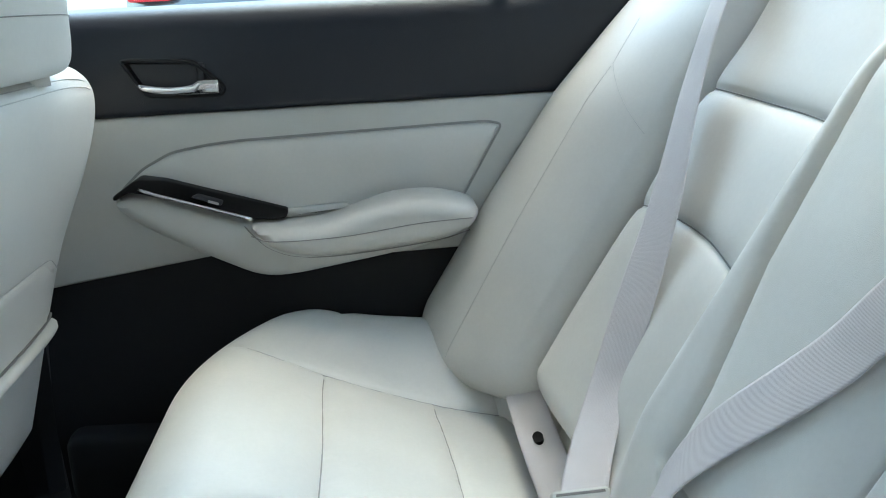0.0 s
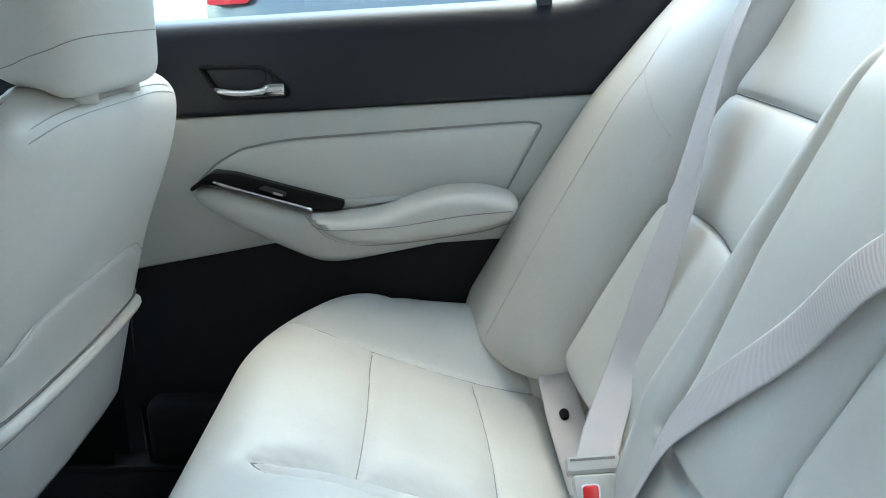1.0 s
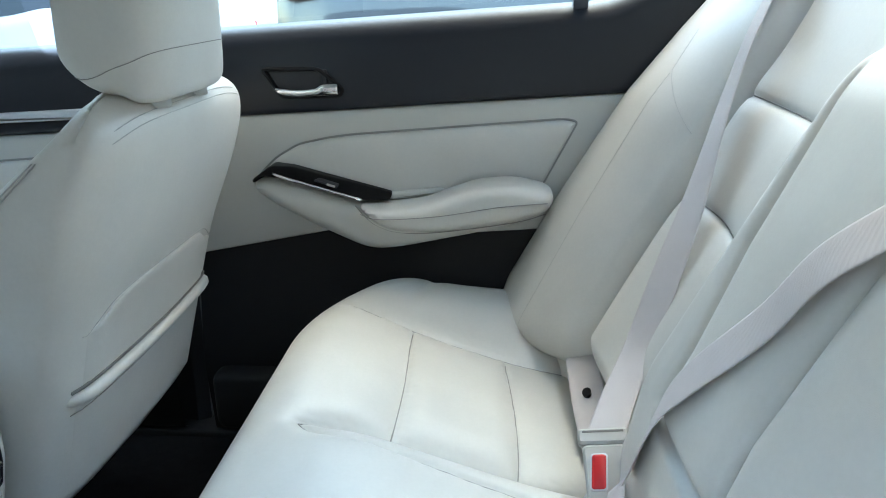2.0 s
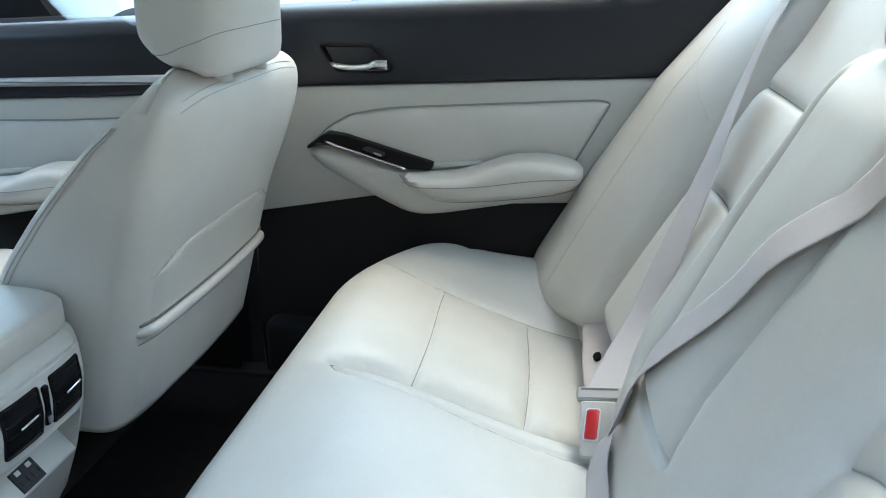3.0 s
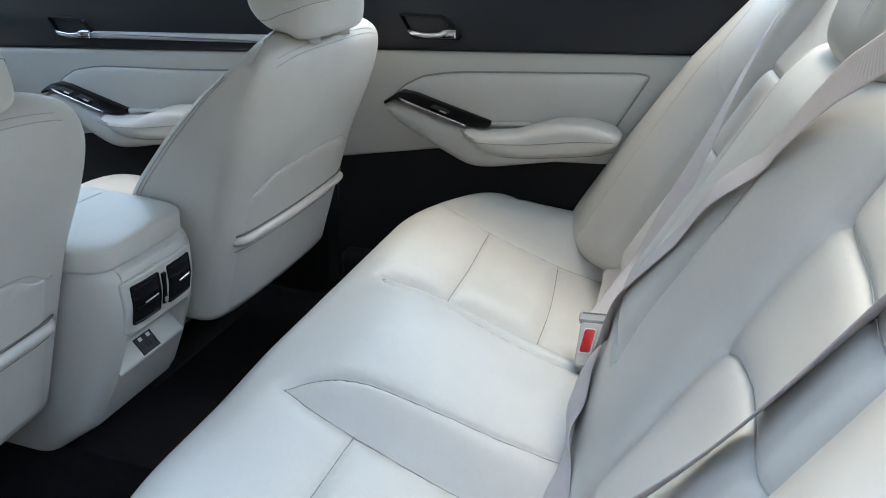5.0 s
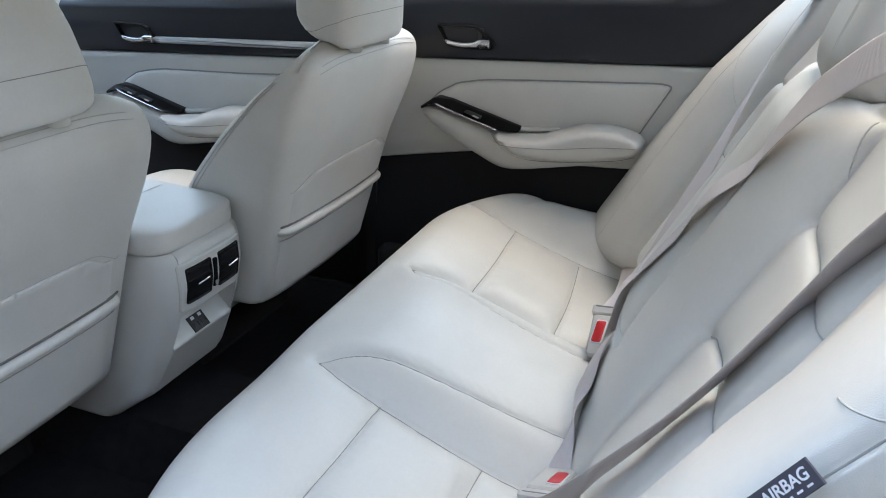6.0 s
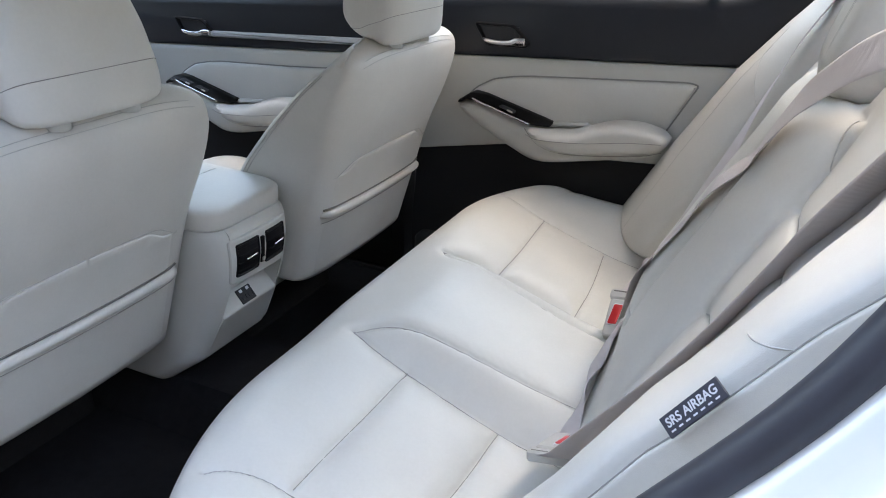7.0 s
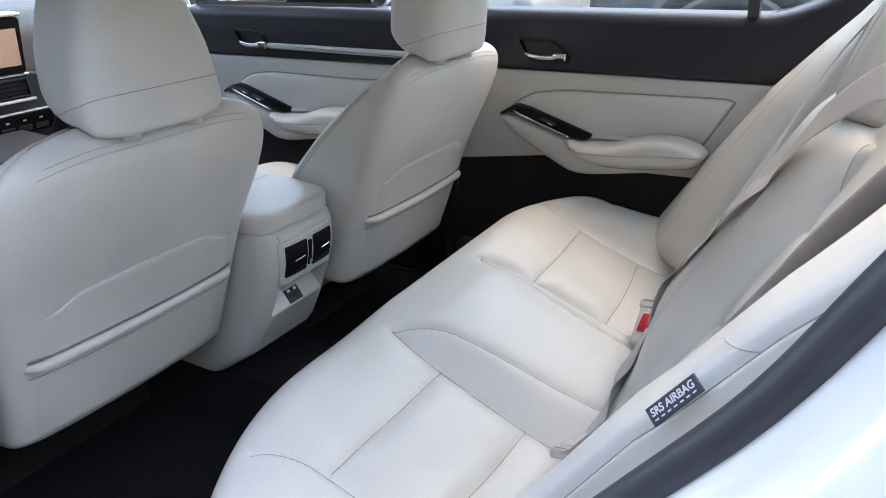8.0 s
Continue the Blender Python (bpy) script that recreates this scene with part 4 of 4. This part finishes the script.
    for sx in (-0.06, 0.06):
        tube("post", [(cx - 0.125, cy - 0.012 * math.copysign(1, cy) + sx, 0.74), (cx - 0.122, cy - 0.012 * math.copysign(1, cy) + sx, 0.83)], 0.006, CHROME, s, "steel head restraint post", n=10)
        gy = cy - 0.012 * math.copysign(1, cy) + sx
        ring_ = lambda r, z: [(cx - 0.112 + 0.85 * r * math.cos(a), gy + r * math.sin(a), z - 0.15 * r * math.cos(a)) for a in np.linspace(0, 2 * math.pi, 24, endpoint=False)]
        solid("post_guide", *loft([ring_(0.019, 0.735), ring_(0.019, 0.760), ring_(0.017, 0.763), ring_(0.008, 0.764)]), VINYL, s, "light plastic post guide")
    # seat cushion
    cushion_block("cushion", (cx - 0.62, cy, 0.238), (0.235, 0.245, 0.085), LEATHER, s, "light leather front cushion", lean=0.12, e=0.4)
    block("seat_base", (cx - 0.80, cy - 0.2, 0.0), (cx - 0.46, cy + 0.2, 0.22), CARPET, s, "black seat base and rails", 0.02)
    s.location.z += dz
    return s


def pad_grid(name, poly, profile, place, mat, parent, label=""):
    """As pad(), with the face split finely across, so that it follows a curved support."""
    ring = rounded(poly, 0.012, 4)
    dense = []
    for i, p in enumerate(ring):
        q = ring[(i + 1) % len(ring)]
        k = max(1, int((q - p).length / 0.02))
        dense += [p + (q - p) * j / k for j in range(k)]
    b = bmesh.new()
    rings = []
    for d, h in profile:
        rings.append([b.verts.new((q.x, q.y, h)) for q in inset(dense, d)])
    n = len(dense)
    for r0, r1 in zip(rings, rings[1:]):
        for i in range(n):
            b.faces.new((r0[i], r0[(i + 1) % n], r1[(i + 1) % n], r1[i]))
    b.faces.new(rings[-1])
    for axis, span in (((1, 0, 0), np.linspace(-0.24, 0.24, 25)), ((0, 1, 0), np.linspace(0.2, 0.56, 19))):
        for c in span:
            bmesh.ops.bisect_plane(b, geom=b.verts[:] + b.edges[:] + b.faces[:], plane_co=Vector(axis) * c, plane_no=axis)
    for v in b.verts:
        v.co = place(v.co.x, v.co.y, v.co.z)
    bmesh.ops.recalc_face_normals(b, faces=b.faces)
    me = bpy.data.meshes.new(name)
    b.to_mesh(me)
    b.free()
    me.materials.append(mat)
    for p in me.polygons:
        p.use_smooth = True
    ob = new(name, me)
    ob.parent, ob.location = parent, -parent.location
    if label:
        ob["label"] = label
    return ob


front_seat(0.0, YS, "light leather front passenger seat seen from behind")
front_seat(-0.115, -YS, "light leather driver's seat seen from behind", -0.018, -0.20, 0.16)

# ---- centre console ----
con = thing("centre_console", "light grey centre console with rear air vents", "console", (-0.4, 0, 0.09))
CONX = 0.021
cheek = [(-0.250, 0.462), (-0.226, 0.445), (-0.224, 0.39), (-0.236, 0.325), (-0.262, 0.255), (-0.33, 0.15), (-0.42, 0.085), (-0.68, 0.085), (-0.68, 0.46)]
core = [(-0.250, 0.462), (-0.226, 0.445), (-0.224, 0.39), (-0.236, 0.330), (-0.292, 0.322), (-0.296, 0.312), (-0.256, 0.262), (-0.266, 0.248), (-0.33, 0.15), (-0.42, 0.085), (-0.68, 0.085), (-0.68, 0.46)]
con_place = lambda a, b, h: (a - CONX * smoothstep(a, -0.6, -0.3) * smoothstep(b, 0.14, 0.28) - 0.014 * (abs(h) / 0.1) ** 4 * smoothstep(a, -0.5, -0.25), h * (1 + 0.15 * smoothstep(b, 0.35, 0.10)), b - 0.013 * smoothstep(b, 0.12, 0.30))
pad("console_body", core, [(0, -0.0795), (0, 0.0795)], con_place, VINYL, con, "light moulded console body with a stowage recess", r=0.006)
for sg in (-1, 1):
    k = 1.08 if sg < 0 else 1.09
    pad("side_panel", cheek, [(0.0, sg * 0.080), (0, sg * 0.088 * k), (0.003, sg * 0.096 * k), (0.010, sg * 0.103 * k), (0.02, sg * 0.106 * k)], con_place, VINYL, con, "light moulded console side", r=0.02)
pad("lid_gap", [(-0.62, -0.094), (-0.262, -0.094), (-0.244, -0.06), (-0.244, 0.06), (-0.262, 0.094), (-0.62, 0.094)], [(0, -0.005), (0, 0.012)], lambda a, b, h: (a - CONX, b, 0.439 + h), GAP_SHADE, con, "gap under the lid, its shade painted dark", r=0.01)
block("front_console", (-1.32, -0.115, 0.085), (-0.684, 0.115, 0.452), DARK, con, "dark gear console ahead of the armrest", 0.012)
lid = cushion_block("armrest_lid", (-0.448, -0.004, 0.466), (0.190, 0.116, 0.025), LEATHER, con, "padded light leather console lid", lean=0.03, e=0.30, n=96, m=32)
tube("seam", [(-0.415, y, 0.4905 - 0.010 * (abs(y) / 0.106) ** 9) for y in np.linspace(-0.106, 0.102, 30)], 0.0006, STITCH, lid, n=5)
vx = lambda b: interp(b, [(0.25, -0.262), (0.325, -0.2365), (0.39, -0.2235), (0.45, -0.226)])
vp = lambda a, b, h: (vx(b) + h - CONX - 0.014 * (abs(a) / 0.1) ** 4, a, b - 0.013)
pad("vent_frame", [(-0.087, 0.434), (0.087, 0.434), (0.084, 0.342), (-0.084, 0.342)], [(0, -0.01), (0, 0.002), (0.002, 0.0035), (0.004, 0.003)], vp, VINYL, con, "light plastic vent surround", r=0.008, puff=[(0.01, 0.003)], cell=0.012)
for sx in (-0.0415, 0.0415):
    v = pad("air_vent", [(sx - 0.031, 0.424), (sx + 0.031, 0.424), (sx + 0.031, 0.356), (sx - 0.031, 0.356)], [(0, 0.0), (0, 0.0055), (0.002, 0.006), (0.004, 0.004)], vp, VENT, con, "black air vent", r=0.004, puff=[(0.01, 0.0045)], cell=0.012)
    for k in range(4):
        z = 0.364 + 0.0165 * k
        pad("slat", [(sx - 0.027, z), (sx + 0.027, z), (sx + 0.027, z + 0.004), (sx - 0.027, z + 0.004)], [(0, 0.0), (0, 0.0055), (0.001, 0.006)], vp, VENT, v)
    tube("tab", [vp(sx + 0.015 * k, 0.3935 + 0.001 * k, 0.0115) for k in np.linspace(-1, 1, 9)], 0.0019, CHROME, v, "chrome vent tab", n=8)
pad("vent_wheel", [(-0.005, 0.418), (0.005, 0.418), (0.005, 0.362), (-0.005, 0.362)], [(0, 0.0), (0, 0.006), (0.001, 0.007)], vp, GLOSS, con, "black vent wheel", r=0.003)
pad("wheel_dot", [(-0.003, 0.374), (0.003, 0.374), (0.003, 0.366), (-0.003, 0.366)], [(0, 0.0), (0, 0.009)], vp, SILVER, con, "silver vent wheel mark", r=0.001)
# charging ports on the sloping floor of the recess
up = lambda a, b, h: (-0.256 - CONX - 0.04 * b + h * 0.78, a, 0.242 + 0.05 * b + h * 0.62)
port = pad("port_plate", [(-0.022, 0.20), (0.020, 0.20), (0.020, 0.70), (-0.022, 0.70)], [(0, -0.004), (0, 0.003), (0.001, 0.004)], up, DARK, con, "dark charging port plate", r=0.004)
for sx in (-0.011, 0.009):
    pad("port_socket", [(sx - 0.006, 0.32), (sx + 0.006, 0.32), (sx + 0.006, 0.46), (sx - 0.006, 0.46)], [(0, 0.003), (0, 0.005), (0.001, 0.003)], up, GLOSS, port, "black charging socket")
    pad("port_mark", [(sx - 0.004, 0.56), (sx + 0.004, 0.56), (sx + 0.004, 0.66), (sx - 0.004, 0.66)], [(0, 0.003), (0, 0.0046)], up, PRINT, port, "pale port symbol")

# ---- dashboard ----
# peach base colour paints the warm light mirrored in the screen
SCREEN = material("screen_warm_reflection", (0.55, 0.36, 0.27), 0.25, vary=0.12, scale=5)
dash = thing("dashboard", "dark dashboard with a centre screen and silver trim", "dashboard", (-1.5, 0, 0.3))
pad("dash_body", [(-1.80, 0.34), (-1.42, 0.34), (-1.345, 0.44), (-1.33, 0.60), (-1.40, 0.70), (-1.80, 0.74)], [(0.01, -0.72), (0, -0.71), (0, 0.71), (0.01, 0.72)], lambda a, b, h: (a, h, b), DARK, dash, "dark moulded dashboard", r=0.04)
dp = lambda a, b, h: (-1.335 + h - 0.18 * max(0, 0.5 - b), a, b)
pad("dash_centre", [(-0.20, 0.36), (0.20, 0.36), (0.235, 0.50), (0.19, 0.60), (-0.19, 0.60), (-0.235, 0.50)], [(0, -0.03), (0, 0.008), (0.006, 0.015)], dp, DARK, dash, "dark centre stack", r=0.02)
scr = pad("screen_housing", [(-0.155, 0.60), (0.155, 0.60), (0.16, 0.745), (-0.16, 0.745)], [(0, -0.03), (0, 0.018), (0.003, 0.022)], dp, GLOSS, dash, "black screen housing", r=0.01)
pad("screen", [(-0.135, 0.622), (0.142, 0.622), (0.142, 0.718), (-0.135, 0.718)], [(0, 0.02), (0, 0.0235)], dp, SCREEN, scr, "screen reflecting warm light")
pad("screen_trim", [(-0.16, 0.748), (0.165, 0.748), (0.165, 0.757), (-0.16, 0.757)], [(0, -0.02), (0, 0.02), (0.002, 0.024)], dp, SILVER, dash, "silver trim over the screen", r=0.003)
for sx in (-0.085, 0.085):
    vv = pad("dash_vent", [(sx - 0.075, 0.535), (sx + 0.075, 0.535), (sx + 0.068, 0.588), (sx - 0.068, 0.588)], [(0, 0.0), (0, 0.018), (0.004, 0.02), (0.006, 0.006)], dp, DARK, dash, "black dashboard vent", r=0.006)
    for k in range(4):
        z = 0.543 + 0.0115 * k
        pad("slat", [(sx - 0.062, z), (sx + 0.062, z), (sx + 0.062, z + 0.003), (sx - 0.062, z + 0.003)], [(0, 0.004), (0, 0.016)], dp, GLOSS, vv)
pad("vent_trim", [(-0.17, 0.524), (0.17, 0.524), (0.17, 0.531), (-0.17, 0.531)], [(0, 0.0), (0, 0.02), (0.002, 0.022)], dp, SILVER, dash, "silver trim under the vents", r=0.002)
pad("upper_trim", [(-0.16, 0.594), (0.16, 0.594), (0.16, 0.599), (-0.16, 0.599)], [(0, 0.0), (0, 0.02), (0.001, 0.022)], dp, SILVER, dash, "silver trim under the screen", r=0.002)
clim = pad("climate_panel", [(-0.21, 0.435), (0.21, 0.435), (0.225, 0.49), (-0.225, 0.49)], [(0, 0.0), (0, 0.018), (0.002, 0.02)], dp, GLOSS, dash, "black climate panel", r=0.006)
pad("climate_trim", [(-0.228, 0.492), (0.228, 0.492), (0.228, 0.497), (-0.228, 0.497)], [(0, 0.0), (0, 0.02), (0.001, 0.021)], dp, SILVER, clim, "silver trim line")
for k in range(8):
    y = -0.175 + 0.05 * k
    pad("climate_button", [(y - 0.019, 0.443), (y + 0.019, 0.443), (y + 0.019, 0.458), (y - 0.019, 0.458)], [(0, 0.016), (0, 0.023), (0.001, 0.024)], dp, DARK, clim, "black button", r=0.002)
    pad("button_mark", [(y - 0.006, 0.470), (y + 0.004, 0.470), (y + 0.004, 0.475), (y - 0.006, 0.475)], [(0, 0.016), (0, 0.0206)], dp, PRINT, clim, "pale button symbol")
pad("glove_box", [(0.30, 0.36), (0.70, 0.36), (0.70, 0.595), (0.30, 0.595)], [(0, 0), (0, 0.03), (0.005, 0.045), (0.012, 0.05)], dp, VINYL, dash, "light glove box panel", r=0.03)
pad("silver_dash_strip", [(0.24, 0.605), (0.70, 0.605), (0.70, 0.62), (0.24, 0.62)], [(0, 0), (0, 0.02), (0.002, 0.024)], dp, SILVER, dash, "silver dashboard strip", r=0.003)

# ---- outside ----
CARS = {"grey": material("grey_paint", (0.055, 0.06, 0.07), 0.25, vary=0.05, scale=2, coat=0.7), "silver": material("silver_paint", (0.42, 0.43, 0.44), 0.3, 0.3, vary=0.04, scale=2, coat=0.6)}
TYRE = material("tyre_rubber", (0.02, 0.02, 0.02), 0.8, vary=0.15, scale=20)
LAMP = material("tail_lamp", (0.55, 0.02, 0.03), 0.15, vary=0.1, scale=20, coat=0.8)
TINT = material("dark_glass", (0.02, 0.025, 0.03), 0.05, vary=0.05, scale=4)
STUCCO = material("pale_facade", (0.62, 0.61, 0.58), 0.9, vary=0.06, scale=1.5, bump=0.4, bump_scale=50)


def parked_car(x_rear, y, paint, label, tall=1.0, nose=-1, r=0.335):
    """A car parked side-on with wheels of radius r, its tail at x_rear and its nose towards -x or +x."""
    g = -0.28
    c = thing("parked_car", label, "car", (x_rear - 2.3, y, g), group="parked cars")
    top = curve_at([(0, 0.95), (0.25, 1.02), (1.0, 1.06), (1.5, 1.0), (3.0, 0.96), (4.2, 0.80), (4.6, 0.62)])
    low = lambda d: 0.22 + 0.12 * smoothstep(d, 0.3, 0.0) + 0.1 * smoothstep(d, 4.3, 4.6)
    rings = []
    for d in np.linspace(0, 4.6, 47):
        hw = 0.9 * (1 - 0.16 * smoothstep(d, 0.4, 0.0) - 0.18 * smoothstep(d, 3.9, 4.6))
        z0, z1 = low(d), top(d)
        prof = [(-0.92, z0), (-1.0, z0 + 0.12), (-1.0, (z0 + z1) * 0.5), (-0.97, z1 - 0.12), (-0.9, z1 - 0.02), (-0.8, z1)]
        ring = [(x_rear - d, y + hw * a, g + z) for a, z in prof] + [(x_rear - d, y - hw * a, g + z) for a, z in reversed(prof)]
        rings.append(ring)
    solid("body", *loft(rings), CARS[paint], c, "painted car body")
    cab = []
    for d, h, w in ((0.35, 1.02, 0.74), (0.8, 1.28, 0.66), (1.3, 1.42, 0.62), (2.0, 1.45, 0.61), (2.5, 1.38, 0.63), (3.1, 1.10, 0.70), (3.35, 0.96, 0.74)):
        cab.append([(x_rear - d, y - 0.80, g + 0.9), (x_rear - d, y - w, g + h - 0.03), (x_rear - d, y - w + 0.08, g + h), (x_rear - d, y + w - 0.08, g + h), (x_rear - d, y + w, g + h - 0.03), (x_rear - d, y + 0.80, g + 0.9)])
    solid("cabin", *loft(cab), TINT, c, "dark glazed cabin", smooth=False)
    pad("roof", [(x_rear - 0.9, -0.6), (x_rear - 2.35, -0.6), (x_rear - 2.35, 0.6), (x_rear - 0.9, 0.6)], [(0, 0), (0, 0.02), (0.05, 0.04)], lambda a, b, h: (a, y + b, g + 1.41 + h), CARS[paint], c, "painted roof", r=0.2)
    for d in (0.95, 3.75):
        for sg in (-1, 1):
            cx, cy, cz = x_rear - d, y + sg * 0.80, g + r
            ring = lambda rr, yy: [(cx + rr * math.cos(a), cy + sg * yy, cz + rr * math.sin(a)) for a in np.linspace(0, 2 * math.pi, 40, endpoint=False)]
            w = solid("wheel", *loft([ring(r - 0.105, -0.09), ring(r - 0.02, -0.10), ring(r, -0.07), ring(r, 0.08), ring(r - 0.02, 0.115), ring(r - 0.095, 0.12), ring(r - 0.10, 0.09)]), TYRE, c, "black tyre")
            solid("rim", *loft([ring(r - 0.10, 0.06), ring(r - 0.095, 0.115), ring(r - 0.11, 0.12), ring(r - 0.12, 0.10), ring(r - 0.125, 0.06)]), SILVER, w, "silver rim")
            for k in range(10):
                a = 2 * math.pi * k / 10
                u, t = Vector((math.cos(a), 0, math.sin(a))), Vector((-math.sin(a), 0, math.cos(a)))
                o = Vector((cx, cy, cz))
                rows = [[o + u * rr + t * ww * e + Vector((0, sg * yy, 0)) for e, yy in ((-1, 0.085), (-0.6, 0.108), (0.6, 0.108), (1, 0.085))] for rr, ww in ((0.03, 0.016), (r - 0.11, 0.013))]
                solid("spoke", *loft(rows), SILVER, w, smooth=False)
            solid("wheel_arch", *loft([[(cx + rr * math.cos(a), y + sg * (0.9 + h), g + (r / tall) + rr * math.sin(a) / tall) for a in np.linspace(-0.3, math.pi + 0.3, 30)] for rr, h in ((r + 0.01, -0.05), (r + 0.02, 0.006), (r + 0.11, 0.008), (r + 0.12, -0.03))]), TYRE, c, "black wheel arch trim")
    for sg in (-1, 1):
        pad("tail_lamp", [(0.02, 0.79), (0.28, 0.80), (0.30, 0.87), (0.02, 0.9)], [(0, -0.06), (0, 0.015), (0.01, 0.02)], lambda a, b, h: (x_rear - a, y + sg * (0.80 + 0.10 * smoothstep(a, 0, 0.4) + h), g + b), LAMP, c, "red tail lamp", r=0.03)
        pad("head_lamp", [(4.1, 0.62), (4.5, 0.56), (4.5, 0.68), (4.1, 0.76)], [(0, -0.1), (0, 0.01)], lambda a, b, h: (x_rear - a, y + sg * (0.80 - 0.1 * smoothstep(a, 4.1, 4.5) + h), g + b), SILVER, c, "clear head lamp", r=0.03)
    for ob in c.children:
        if ob.name.split(".")[0] != "wheel":
            ob.scale.z, ob.location.z = tall, -tall * g
    c.rotation_euler.z = 0 if nose < 0 else math.pi
    return c


parked_car(3.56, 4.8, "grey", "dark grey off-road car parked beyond the side window", 1.38, 1, 0.45)
# made-up silver car, its pale paint filling in for bright sunlit pavement
parked_car(-1.9, 5.6, "silver", "added silver car in place of the sunlit pavement")
tagged(block("building", (-16, 16, -0.28), (14, 20, 6.5), STUCCO, bevel=0.03), "pale facade across the parking lot", "building", kind="structure")
mir = thing("side_mirror", "door mirror outside the front window, its bright reflection painted white", "mirror", (-1.3, 0.95, 0.78))
# white paint stands in for the glass face mirroring bright daylight
cushion_block("mirror_housing", (-1.22, 0.97, 0.775), (0.055, 0.12, 0.075), PAINT, mir, "white mirror housing", e=0.55)
cushion_block("mirror_foot", (-1.25, 0.83, 0.74), (0.03, 0.06, 0.02), DARK, mir, "black mirror foot", e=0.6)
